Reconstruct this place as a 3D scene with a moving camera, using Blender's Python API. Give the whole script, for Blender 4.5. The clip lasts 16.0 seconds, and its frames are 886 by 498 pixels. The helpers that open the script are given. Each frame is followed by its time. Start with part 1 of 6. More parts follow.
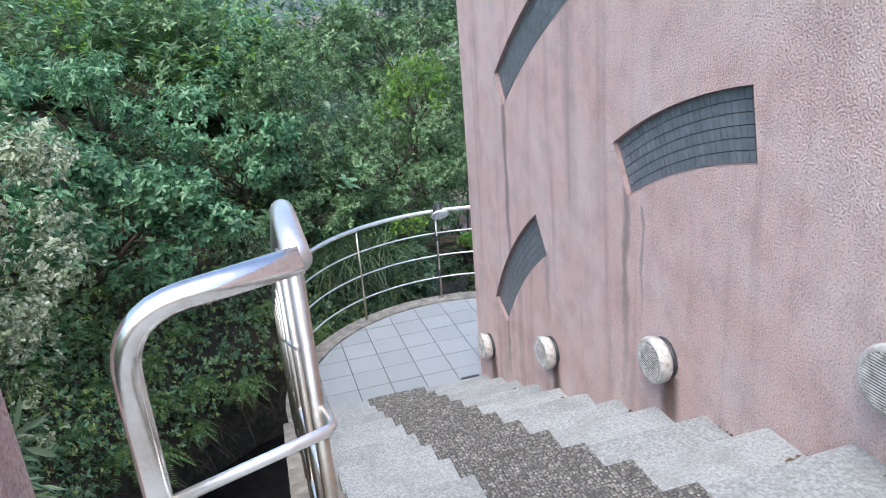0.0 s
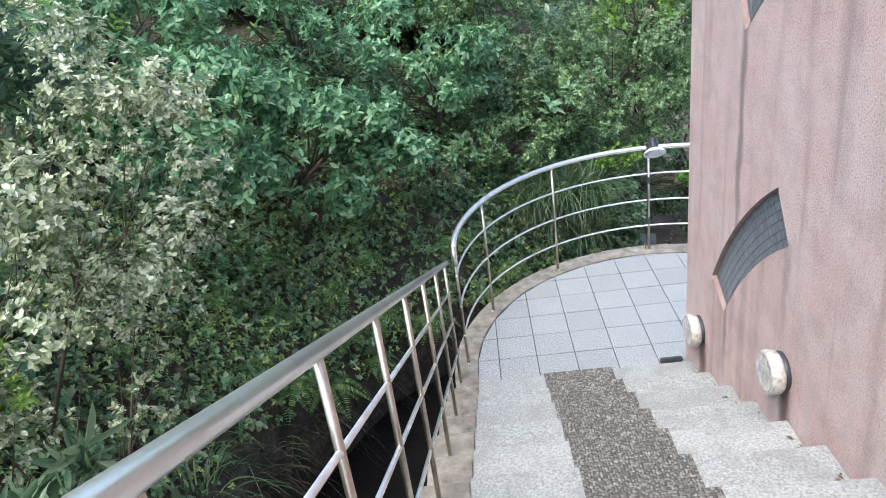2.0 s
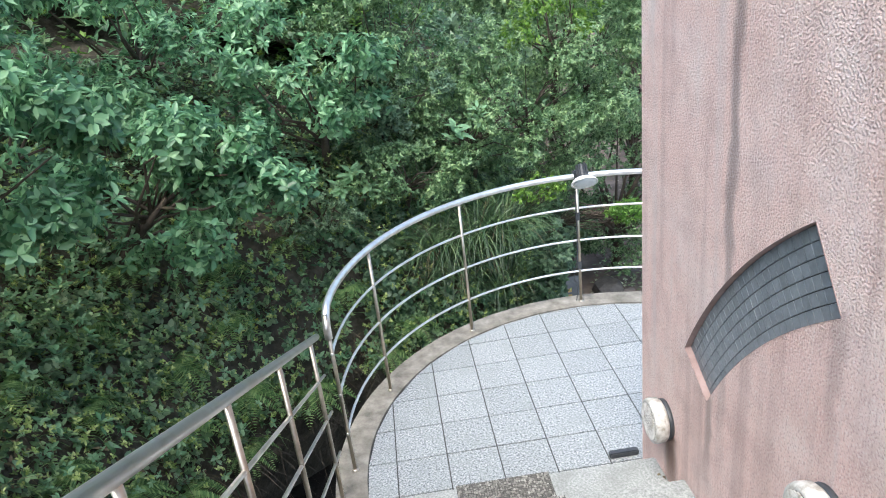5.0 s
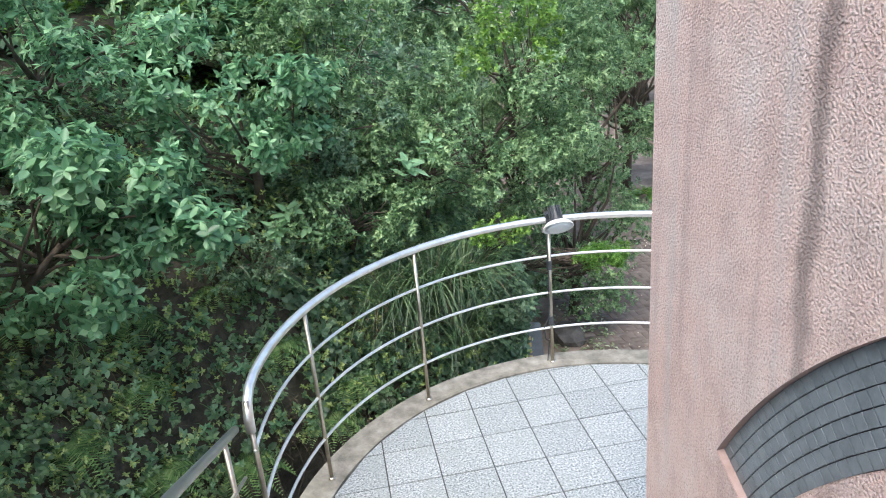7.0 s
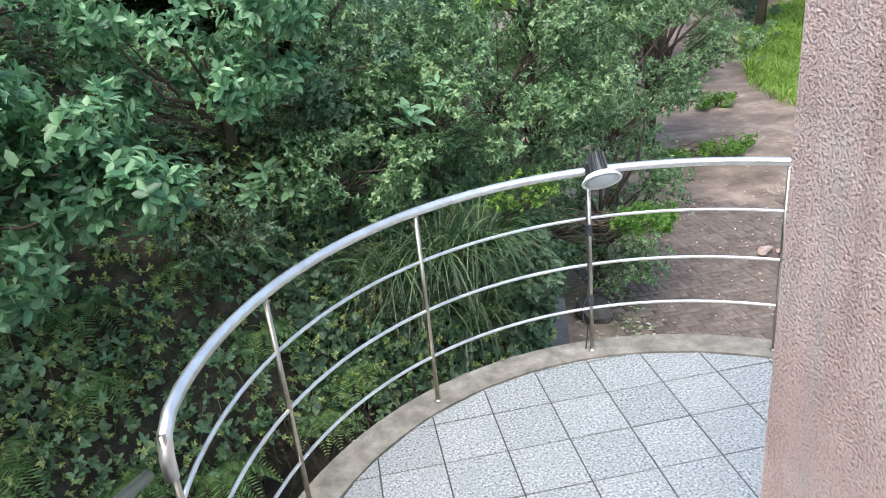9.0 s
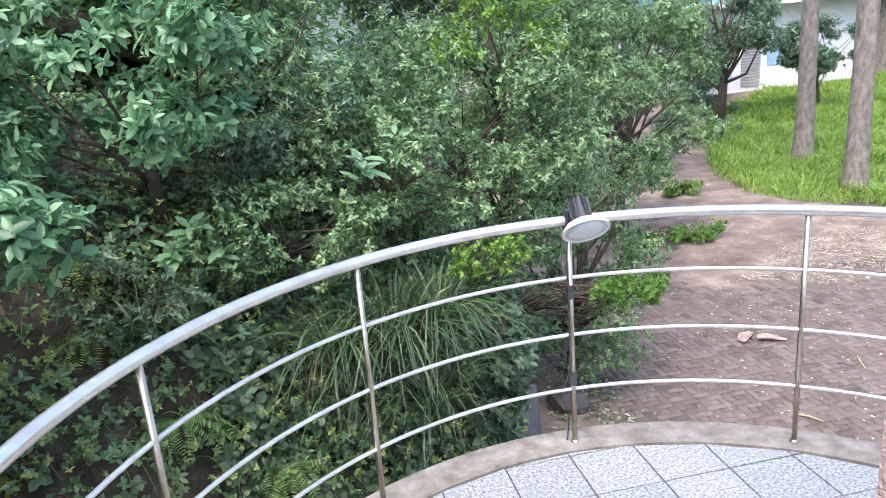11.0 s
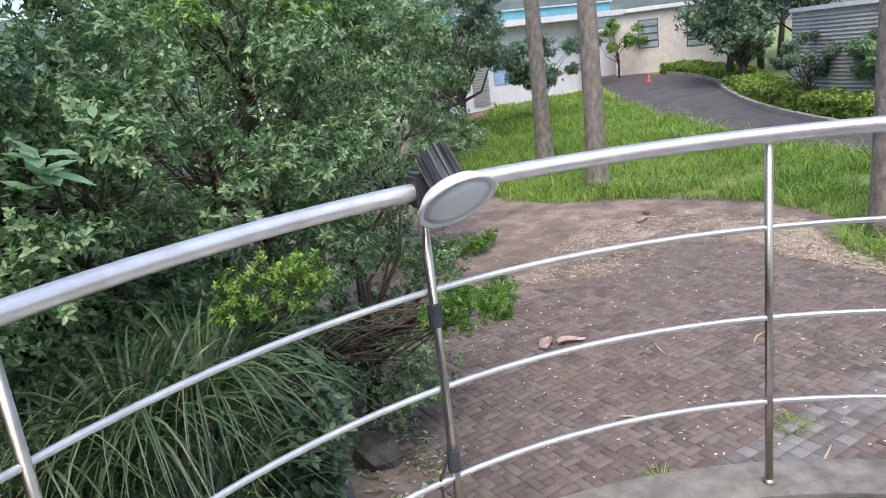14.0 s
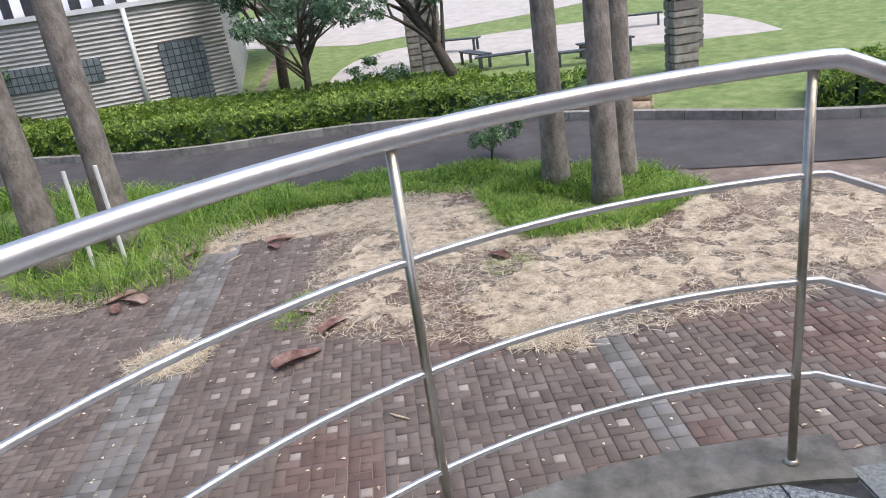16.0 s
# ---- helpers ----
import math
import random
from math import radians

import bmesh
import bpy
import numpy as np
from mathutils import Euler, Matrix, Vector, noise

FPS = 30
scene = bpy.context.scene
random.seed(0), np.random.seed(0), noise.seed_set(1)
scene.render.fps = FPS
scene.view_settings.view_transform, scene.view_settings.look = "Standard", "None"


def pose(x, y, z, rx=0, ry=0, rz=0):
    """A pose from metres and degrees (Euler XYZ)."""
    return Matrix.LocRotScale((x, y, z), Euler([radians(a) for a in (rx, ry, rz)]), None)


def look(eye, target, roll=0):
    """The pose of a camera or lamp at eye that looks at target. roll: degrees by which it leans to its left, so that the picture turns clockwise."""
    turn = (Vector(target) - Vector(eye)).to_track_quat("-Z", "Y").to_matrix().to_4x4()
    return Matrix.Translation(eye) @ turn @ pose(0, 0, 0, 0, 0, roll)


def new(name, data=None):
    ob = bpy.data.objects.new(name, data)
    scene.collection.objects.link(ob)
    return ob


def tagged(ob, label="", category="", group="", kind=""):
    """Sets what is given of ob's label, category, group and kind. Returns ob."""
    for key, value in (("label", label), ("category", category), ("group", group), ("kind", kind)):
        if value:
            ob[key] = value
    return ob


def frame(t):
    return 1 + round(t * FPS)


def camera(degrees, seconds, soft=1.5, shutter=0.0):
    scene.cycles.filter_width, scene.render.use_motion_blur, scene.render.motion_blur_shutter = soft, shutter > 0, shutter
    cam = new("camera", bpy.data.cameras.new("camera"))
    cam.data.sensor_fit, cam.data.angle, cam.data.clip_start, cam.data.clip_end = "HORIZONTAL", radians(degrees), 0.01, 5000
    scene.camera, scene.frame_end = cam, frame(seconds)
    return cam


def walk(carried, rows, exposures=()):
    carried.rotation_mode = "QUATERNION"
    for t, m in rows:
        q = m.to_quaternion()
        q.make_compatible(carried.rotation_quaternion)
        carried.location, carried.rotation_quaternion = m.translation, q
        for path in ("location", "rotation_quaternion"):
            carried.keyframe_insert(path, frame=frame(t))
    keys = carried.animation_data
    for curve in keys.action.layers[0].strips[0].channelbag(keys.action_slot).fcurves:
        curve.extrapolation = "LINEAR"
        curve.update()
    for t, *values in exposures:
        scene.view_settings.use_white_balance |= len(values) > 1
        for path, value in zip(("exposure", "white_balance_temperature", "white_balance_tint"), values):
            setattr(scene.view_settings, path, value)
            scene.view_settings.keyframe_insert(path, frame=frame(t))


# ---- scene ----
cam = camera(63.1, 16.0, soft=1.0)
PATH = [
    (0, (0.283, 0.545, 3.333), (0.772, 2.361, 2.654), -4.7),
    (0.5, (0.403, 0.765, 3.304), (0.587, 2.595, 2.519), -3.6),
    (1, (0.582, 0.94, 3.302), (0.577, 2.762, 2.477), -5.4),
    (1.5, (0.706, 1.158, 3.307), (0.622, 2.97, 2.466), -6.0),
    (2, (0.674, 1.494, 3.302), (0.539, 3.294, 2.442), -8.2),
    (2.5, (0.737, 1.783, 3.245), (0.459, 3.556, 2.363), -10.5),
    (3, (0.756, 2.027, 3.249), (0.459, 3.785, 2.341), -9.0),
    (3.5, (0.752, 2.241, 3.125), (0.68, 4.043, 2.261), -6.6),
    (4, (0.787, 2.458, 3.048), (0.842, 4.264, 2.189), -6.4),
    (4.2, (0.804, 2.538, 2.982), (0.882, 4.344, 2.126), -6.9),
    (6.3, (0.898, 3.335, 2.628), (1.096, 5.208, 1.956), -5.0),
    (6.5, (0.899, 3.42, 2.615), (1.134, 5.282, 1.924), -4.9),
    (7, (0.871, 3.599, 2.598), (1.14, 5.447, 1.884), -5.1),
    (7.5, (0.959, 3.819, 2.496), (1.223, 5.657, 1.752), -6.1),
    (8, (0.955, 4.041, 2.359), (1.264, 5.859, 1.586), -6.4),
    (8.5, (0.923, 4.229, 2.316), (1.215, 6.039, 1.515), -6.5),
    (8.7, (0.952, 4.353, 2.268), (1.203, 6.172, 1.474), -6.5),
    (10.8, (1.108, 4.998, 1.848), (1.308, 6.892, 1.238), -6.2),
    (11, (1.128, 5.071, 1.816), (1.481, 6.961, 1.263), -4.6),
    (11.5, (1.131, 5.267, 1.761), (1.753, 7.105, 1.277), -2.4),
    (12, (1.192, 5.474, 1.644), (1.828, 7.287, 1.086), -1.1),
    (12.5, (1.242, 5.65, 1.595), (1.873, 7.433, 0.947), -1.4),
    (13, (1.192, 5.887, 1.472), (1.85, 7.7, 0.944), -2.5),
    (13.5, (1.242, 6.087, 1.434), (1.929, 7.891, 0.912), -6.5),
    (14, (1.357, 6.361, 1.363), (2.337, 8.025, 0.844), -7.0),
    (14.5, (1.5, 6.616, 1.371), (2.956, 7.853, 0.778), -4.1),
    (15, (1.726, 6.77, 1.356), (3.421, 7.599, 0.694), -4.9),
    (15.5, (2.023, 6.795, 1.369), (3.837, 7.278, 0.668), -8.3),
    (16, (2.315, 6.807, 1.357), (4.172, 6.723, 0.618), -8.3),
]
walk(cam, [(t, look(eye, target, roll)) for t, eye, target, roll in PATH], exposures=[(0.0, 1.18, 5950, 11), (1.0, 1.25, 6200, 12), (3.0, 1.57, 6200, 8), (7.0, 1.55, 6350, 7), (9.0, 1.45, 6350, 8), (10.8, 1.75, 6250, 16), (11.1, 1.75, 6250, 16), (11.6, 1.42, 6250, 15), (12.5, 1.3, 6180, 13), (13.5, 1.28, 6300, 16), (14.5, 0.88, 6450, 12), (16.0, 0.82, 6400, 12)])

# ---- light ----
world = bpy.data.worlds.new("world")
scene.world = world
world.use_nodes = True
wn = world.node_tree.nodes
sky = wn.new("ShaderNodeTexSky")
sky.sky_type, sky.sun_disc = "NISHITA", False
sky.sun_elevation, sky.sun_rotation = radians(61), radians(213)
sky.air_density, sky.dust_density, sky.ozone_density = 1.0, 3.2, 1.0
world.node_tree.links.new(sky.outputs[0], wn["Background"].inputs[0])
wn["Background"].inputs[1].default_value = 0.15
sun_data = bpy.data.lights.new("sun", "SUN")
sun_data.energy, sun_data.angle, sun_data.color = 0.9, radians(40), (1.0, 0.96, 0.9)
sun = new("sun", sun_data)
sun.matrix_world = look((-9, -14, 30), (0, 0, 0))

# ---- materials ----
def material(name, stops, scale=6.0, rough=0.7, metal=0.0, bump=0.0, bump_scale=40.0, stretch=(1, 1, 1),
             detail=6.0, island=0.0, piece=0.0, leaf=0.0, spec=0.5, stain=None):
    """Node material: colour ramp over noise, random value per island or piece, fine bump."""
    m = bpy.data.materials.new(name)
    m.use_nodes = True
    nt = m.node_tree
    n, l = nt.nodes, nt.links
    bsdf = n["Principled BSDF"]
    bsdf.inputs["Roughness"].default_value = rough
    bsdf.inputs["Metallic"].default_value = metal
    bsdf.inputs["Specular IOR Level"].default_value = spec
    co = n.new("ShaderNodeTexCoord")
    mp = n.new("ShaderNodeMapping")
    mp.inputs["Scale"].default_value = stretch
    l.new(co.outputs["Object"], mp.inputs[0])
    noi = n.new("ShaderNodeTexNoise")
    noi.inputs["Scale"].default_value, noi.inputs["Detail"].default_value = scale, detail
    noi.inputs["Roughness"].default_value = 0.65
    l.new(mp.outputs[0], noi.inputs[0])
    fac = noi.outputs[0]
    for amount, kind in ((island, "ShaderNodeNewGeometry"), (piece, "ShaderNodeObjectInfo")):
        if amount:
            src = n.new(kind)
            mul = n.new("ShaderNodeMath")
            mul.operation = "MULTIPLY_ADD"
            l.new(src.outputs["Random Per Island" if island and kind.endswith("Geometry") else "Random"], mul.inputs[0])
            mul.inputs[1].default_value, mul.inputs[2].default_value = amount, -amount / 2
            add = n.new("ShaderNodeMath")
            add.operation = "ADD"
            l.new(fac, add.inputs[0])
            l.new(mul.outputs[0], add.inputs[1])
            fac = add.outputs[0]
    ramp = n.new("ShaderNodeValToRGB")
    e = ramp.color_ramp.elements
    while len(e) < len(stops):
        e.new(0.5)
    for el, (p, c) in zip(e, stops):
        el.position, el.color = p, (*c, 1)
    l.new(fac, ramp.inputs[0])
    col = ramp.outputs[0]
    if stain:
        big = n.new("ShaderNodeTexNoise")
        big.inputs["Scale"].default_value, big.inputs["Detail"].default_value = stain[0], 7
        big.inputs["Roughness"].default_value = 0.6
        l.new(co.outputs["Object"], big.inputs[0])
        rng = n.new("ShaderNodeMapRange")
        rng.inputs[1].default_value, rng.inputs[2].default_value, rng.inputs[4].default_value = 0.46, 0.68, stain[1]
        l.new(big.outputs[0], rng.inputs[0])
        mx = n.new("ShaderNodeMix")
        mx.data_type = "RGBA"
        l.new(rng.outputs[0], mx.inputs[0])
        l.new(col, mx.inputs[6])
        mx.inputs[7].default_value = (*stain[2], 1)
        col = mx.outputs[2]
    l.new(col, bsdf.inputs["Base Color"])
    if bump:
        bn = n.new("ShaderNodeTexNoise")
        bn.inputs["Scale"].default_value, bn.inputs["Detail"].default_value = bump_scale, 7
        l.new(co.outputs["Object"], bn.inputs[0])
        bp = n.new("ShaderNodeBump")
        bp.inputs["Strength"].default_value, bp.inputs["Distance"].default_value = 1.0, bump
        l.new(bn.outputs[0], bp.inputs["Height"])
        l.new(bp.outputs[0], bsdf.inputs["Normal"])
    if leaf:
        tr = n.new("ShaderNodeBsdfTranslucent")
        mix = n.new("ShaderNodeMixShader")
        mix.inputs[0].default_value = leaf
        l.new(ramp.outputs[0], tr.inputs[0])
        l.new(bsdf.outputs[0], mix.inputs[1])
        l.new(tr.outputs[0], mix.inputs[2])
        l.new(mix.outputs[0], n["Material Output"].inputs[0])
    return m


def grey(v, w=1.0):
    return (v * w, v, v / w)


M = {}
M["steel"] = material("brushed_steel", [(0.3, (0.82, 0.79, 0.74)), (0.7, (0.97, 0.955, 0.92))], 9, 0.36, 0.93, 0.0004, 60, (1, 1, 1), stain=(12.0, 0.3, (0.45, 0.36, 0.27)))
M["steel_polished"] = material("polished_steel", [(0.3, (0.62, 0.58, 0.52)), (0.5, (0.86, 0.84, 0.81)), (0.7, (0.95, 0.94, 0.92))], 5, 0.2, 1.0, 0.0004, 60, (1, 1, 1), stain=(14.0, 0.35, (0.36, 0.27, 0.19)))
M["steel_rail"] = material("dulled_steel", [(0.3, (0.66, 0.63, 0.58)), (0.5, (0.84, 0.83, 0.80)), (0.7, (0.93, 0.92, 0.90))], 7, 0.3, 0.85, 0.0004, 60, (1, 1, 1), stain=(14.0, 0.3, (0.40, 0.33, 0.26)))
# the posts' brown-gold reflections are put into this base colour
M["steel_post"] = material("brown_tinted_steel", [(0.3, (0.42, 0.365, 0.285)), (0.7, (0.68, 0.62, 0.52))], 14, 0.34, 1.0, 0.0004, 60)
M["terrazzo"] = material("washed_terrazzo", [(0.36, (0.21, 0.22, 0.21)), (0.49, (0.31, 0.325, 0.31)), (0.64, (0.43, 0.44, 0.42))], 85, rough=0.8, bump=0.0015, bump_scale=120, detail=8, piece=0.1, stain=(5.5, 0.55, (0.20, 0.21, 0.19)))
M["tile"] = material("granite_tile", [(0.36, (0.07, 0.082, 0.082)), (0.46, (0.25, 0.27, 0.272)), (0.56, (0.38, 0.40, 0.40)), (0.66, (0.60, 0.60, 0.58))], 85, rough=0.6, bump=0.0012, bump_scale=150, detail=8, piece=0.03, stain=(7.0, 0.5, (0.25, 0.275, 0.26)))
M["joint"] = material("dark_joint", [(0.3, (0.035, 0.037, 0.036)), (0.7, (0.085, 0.088, 0.085))], 30, 0.9, 0, 0.002)
M["concrete"] = material("stained_concrete", [(0.28, (0.11, 0.10, 0.082)), (0.5, (0.24, 0.22, 0.183)), (0.72, (0.38, 0.355, 0.30))], 9, 0.85, 0, 0.003, 70, detail=9, stain=(2.6, 0.4, (0.11, 0.105, 0.075)))
M["pebble"] = material("dark_pebble", [(0.15, (0.085, 0.083, 0.073)), (0.45, (0.165, 0.16, 0.142)), (0.75, (0.25, 0.24, 0.21)), (0.97, (0.40, 0.39, 0.35))], 20, 0.5, 0, 0, island=0.75)
M["mortar"] = material("dark_mortar", [(0.3, (0.06, 0.058, 0.052)), (0.7, (0.12, 0.116, 0.105))], 25, 0.9, 0, 0.002)
M["reveal"] = material("painted_reveal", [(0.3, (0.27, 0.185, 0.165)), (0.7, (0.41, 0.30, 0.275))], 12, 0.8, 0, 0.002)
M["glass_block"] = material("grey_block", [(0.3, (0.12, 0.138, 0.15)), (0.7, (0.19, 0.215, 0.23))], 18, 0.35, 0, 0.0008, 90, piece=0.15, spec=0.6)
M["block_joint"] = material("block_joint", [(0.3, (0.04, 0.042, 0.045)), (0.7, (0.07, 0.072, 0.075))], 18, 0.8)
M["lamp_shell"] = material("white_painted_metal", [(0.34, (0.27, 0.24, 0.18)), (0.48, (0.50, 0.485, 0.44)), (0.66, (0.70, 0.69, 0.65))], 26, 0.4, 0, 0.0006, 90)
M["lamp_lens"] = material("ribbed_lens", [(0.3, (0.07, 0.075, 0.072)), (0.7, (0.14, 0.145, 0.14))], 20, 0.25, 0)
M["dark_plastic"] = material("black_plastic", [(0.3, (0.025, 0.03, 0.035)), (0.7, (0.06, 0.065, 0.07))], 20, 0.45, 0, 0.0006)
M["frost"] = material("frosted_glass", [(0.3, (0.62, 0.66, 0.66)), (0.7, (0.76, 0.79, 0.79))], 8, 0.35)
M["soil"] = material("brown_soil", [(0.3, (0.03, 0.028, 0.02)), (0.55, (0.085, 0.076, 0.055)), (0.75, (0.18, 0.155, 0.115))], 5, 0.95, 0, 0.03, 18)
# near-black so that the deep gully's shade sits in the earth colour
M["shade_earth"] = material("gully_shade_black", [(0.3, (0.006, 0.006, 0.006)), (0.6, (0.014, 0.013, 0.012)), (0.8, (0.03, 0.027, 0.024))], 4, 0.9, 0, 0.02, 14, spec=0.2)
M["ground"] = material("dusty_ground", [(0.32, (0.11, 0.085, 0.068)), (0.5, (0.205, 0.158, 0.128)), (0.68, (0.36, 0.29, 0.24))], 1.4, 0.95, 0, 0.01, 30, detail=10)
M["paver"] = material("paver", [(0.2, (0.075, 0.058, 0.050)), (0.5, (0.135, 0.108, 0.094)), (0.8, (0.20, 0.165, 0.145))], 3, 0.85, 0, 0.002, 90, island=0.4, piece=0.3, stain=(0.9, 0.85, (0.165, 0.13, 0.108)))
M["paver_red"] = material("red_paver", [(0.2, (0.105, 0.066, 0.056)), (0.5, (0.165, 0.112, 0.095)), (0.8, (0.22, 0.155, 0.135))], 3, 0.85, 0, 0.002, 90, island=0.4, piece=0.3, stain=(0.9, 0.85, (0.165, 0.13, 0.108)))
M["paver_pale"] = material("pale_paver", [(0.2, (0.15, 0.125, 0.11)), (0.5, (0.25, 0.215, 0.19)), (0.8, (0.40, 0.35, 0.31))], 3, 0.85, 0, 0.002, 90, island=0.5, piece=0.4, stain=(0.9, 0.6, (0.15, 0.118, 0.095)))
M["paver_grey"] = material("grey_paver", [(0.2, (0.12, 0.115, 0.105)), (0.5, (0.19, 0.185, 0.175)), (0.8, (0.27, 0.265, 0.255))], 3, 0.85, 0, 0.002, 90, island=0.5, piece=0.4, stain=(0.9, 0.6, (0.15, 0.118, 0.095)))
M["straw_bed"] = material("dry_straw_litter", [(0.36, (0.19, 0.155, 0.12)), (0.48, (0.46, 0.385, 0.29)), (0.62, (0.70, 0.61, 0.48))], 6, 0.95, 0, 0.02, 60, detail=10)
M["straw"] = material("dry_straw", [(0.15, (0.36, 0.28, 0.18)), (0.5, (0.64, 0.54, 0.39)), (0.85, (0.85, 0.77, 0.61))], 3, 0.9, 0, 0, island=0.9)
M["asphalt"] = material("asphalt", [(0.3, (0.055, 0.05, 0.05)), (0.55, (0.085, 0.078, 0.078)), (0.75, (0.125, 0.115, 0.113))], 1.3, 0.9, 0, 0.006, 60, detail=10)
M["kerb"] = material("kerb_concrete", [(0.3, (0.20, 0.19, 0.17)), (0.7, (0.38, 0.36, 0.33))], 6, 0.9, 0, 0.004, 50, piece=0.2)
M["lawn"] = material("lawn", [(0.3, (0.11, 0.165, 0.045)), (0.5, (0.19, 0.26, 0.08)), (0.7, (0.30, 0.34, 0.14))], 2.5, 0.95, 0, 0.03, 20, detail=10)
M["grass_bed"] = material("grass_bed", [(0.3, (0.09, 0.12, 0.035)), (0.5, (0.17, 0.23, 0.055)), (0.7, (0.26, 0.29, 0.10))], 3.5, 0.95, 0, 0.03, 20, detail=10)
M["plaza"] = material("pale_plaza", [(0.3, (0.42, 0.385, 0.345)), (0.7, (0.58, 0.54, 0.49))], 1.5, 0.9, 0, 0.005, 30)
M["bark"] = material("palm_bark", [(0.3, (0.11, 0.095, 0.08)), (0.5, (0.22, 0.195, 0.165)), (0.72, (0.33, 0.30, 0.26))], 9, 0.9, 0, 0.02, 22, (1, 1, 0.5), detail=9)
M["wood"] = material("dark_branch", [(0.3, (0.045, 0.035, 0.027)), (0.7, (0.12, 0.095, 0.07))], 12, 0.9, 0, 0.01, 30)
M["log"] = material("cut_log", [(0.3, (0.30, 0.20, 0.13)), (0.7, (0.55, 0.45, 0.34))], 10, 0.8, 0, 0.01, 30)
M["husk"] = material("red_brown_husk", [(0.25, (0.24, 0.12, 0.10)), (0.45, (0.50, 0.34, 0.29)), (0.68, (0.74, 0.62, 0.54))], 7, 0.8, 0, 0.004, 40, piece=0.4)
M["white_pole"] = material("white_plastic", [(0.3, (0.66, 0.66, 0.62)), (0.7, (0.80, 0.80, 0.77))], 8, 0.5)
M["cladding"] = material("corrugated_metal", [(0.3, (0.35, 0.34, 0.325)), (0.7, (0.50, 0.485, 0.465))], 1.2, 0.5, 0.2, 0, stretch=(1, 1, 3))
M["roof"] = material("pale_roof", [(0.3, (0.60, 0.60, 0.60)), (0.7, (0.75, 0.75, 0.74))], 3, 0.5)
M["window_glass"] = material("pale_block_glass", [(0.3, (0.22, 0.27, 0.29)), (0.7, (0.42, 0.48, 0.50))], 5, 0.2, 0, piece=0.3)
M["dark_frame"] = material("dark_frame", [(0.3, (0.05, 0.055, 0.06)), (0.7, (0.09, 0.095, 0.10))], 8, 0.5)
M["cream"] = material("cream_plaster", [(0.3, (0.56, 0.50, 0.44)), (0.7, (0.70, 0.65, 0.58))], 3, 0.85, 0, 0.004, 40)
M["white_wall"] = material("white_panel", [(0.3, (0.64, 0.66, 0.68)), (0.7, (0.78, 0.80, 0.81))], 2, 0.7)
M["blue_panel"] = material("blue_panel", [(0.3, (0.26, 0.44, 0.66)), (0.7, (0.42, 0.58, 0.76))], 2, 0.6)
M["teal"] = material("teal_paint", [(0.3, (0.10, 0.34, 0.42)), (0.7, (0.18, 0.45, 0.52))], 2, 0.5)
M["stone_pillar"] = material("stone_cladding", [(0.3, (0.20, 0.175, 0.155)), (0.7, (0.40, 0.365, 0.33))], 7, 0.9, 0, 0.02, 20, piece=0.4)
M["cone_red"] = material("red_plastic", [(0.3, (0.62, 0.05, 0.05)), (0.7, (0.74, 0.09, 0.08))], 6, 0.5)
M["slate"] = material("dark_slate", [(0.3, (0.07, 0.08, 0.09)), (0.7, (0.13, 0.145, 0.16))], 9, 0.6, 0, 0.002, 60)
M["rock"] = material("dark_rock", [(0.3, (0.045, 0.042, 0.04)), (0.7, (0.13, 0.12, 0.11))], 9, 0.85, 0, 0.01, 30)
# distance haze is mixed into this green as a blue-grey tint
M["ridge"] = material("haze_tinted_ridge", [(0.3, (0.05, 0.075, 0.07)), (0.5, (0.085, 0.12, 0.105)), (0.7, (0.13, 0.165, 0.14))], 0.25, 0.95, 0, 0.6, 0.5, detail=9)
M["dish_white"] = material("white_enamel", [(0.3, (0.66, 0.66, 0.63)), (0.7, (0.78, 0.78, 0.76))], 14, 0.35, 0, 0.0004, 90)
M["gold"] = material("dull_gold_paint", [(0.3, (0.30, 0.22, 0.08)), (0.7, (0.42, 0.33, 0.14))], 9, 0.6)


def leaf_material(name, dark, mid, light, trans=0.3, rough=0.5):
    return material(name, [(0.1, dark), (0.5, mid), (0.9, light)], 1.6, rough, 0, 0, island=0.75, leaf=trans, detail=3)


M["leaf_broad"] = leaf_material("broad_leaf", (0.055, 0.14, 0.07), (0.16, 0.34, 0.17), (0.36, 0.58, 0.32), 0.4, 0.33)
M["leaf_sapling"] = leaf_material("sapling_leaf", (0.16, 0.33, 0.17), (0.24, 0.42, 0.23), (0.36, 0.54, 0.32), 0.4, 0.35)
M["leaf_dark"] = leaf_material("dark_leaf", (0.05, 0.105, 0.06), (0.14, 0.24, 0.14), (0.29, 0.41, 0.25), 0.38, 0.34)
M["leaf_ivy"] = leaf_material("ivy_leaf", (0.09, 0.17, 0.095), (0.21, 0.33, 0.19), (0.38, 0.50, 0.30), 0.4, 0.4)
M["leaf_sprig"] = leaf_material("pale_sprig_leaf", (0.16, 0.25, 0.06), (0.36, 0.48, 0.15), (0.60, 0.68, 0.30), 0.4, 0.5)
M["leaf_small"] = leaf_material("small_leaf", (0.06, 0.125, 0.055), (0.175, 0.305, 0.14), (0.38, 0.53, 0.26), 0.4, 0.38)
M["leaf_lime"] = leaf_material("lime_leaf", (0.07, 0.17, 0.025), (0.16, 0.31, 0.045), (0.30, 0.46, 0.09), 0.35, 0.5)
M["leaf_grassy"] = leaf_material("grass_green_leaf", (0.05, 0.14, 0.022), (0.12, 0.27, 0.04), (0.23, 0.40, 0.07), 0.35, 0.5)
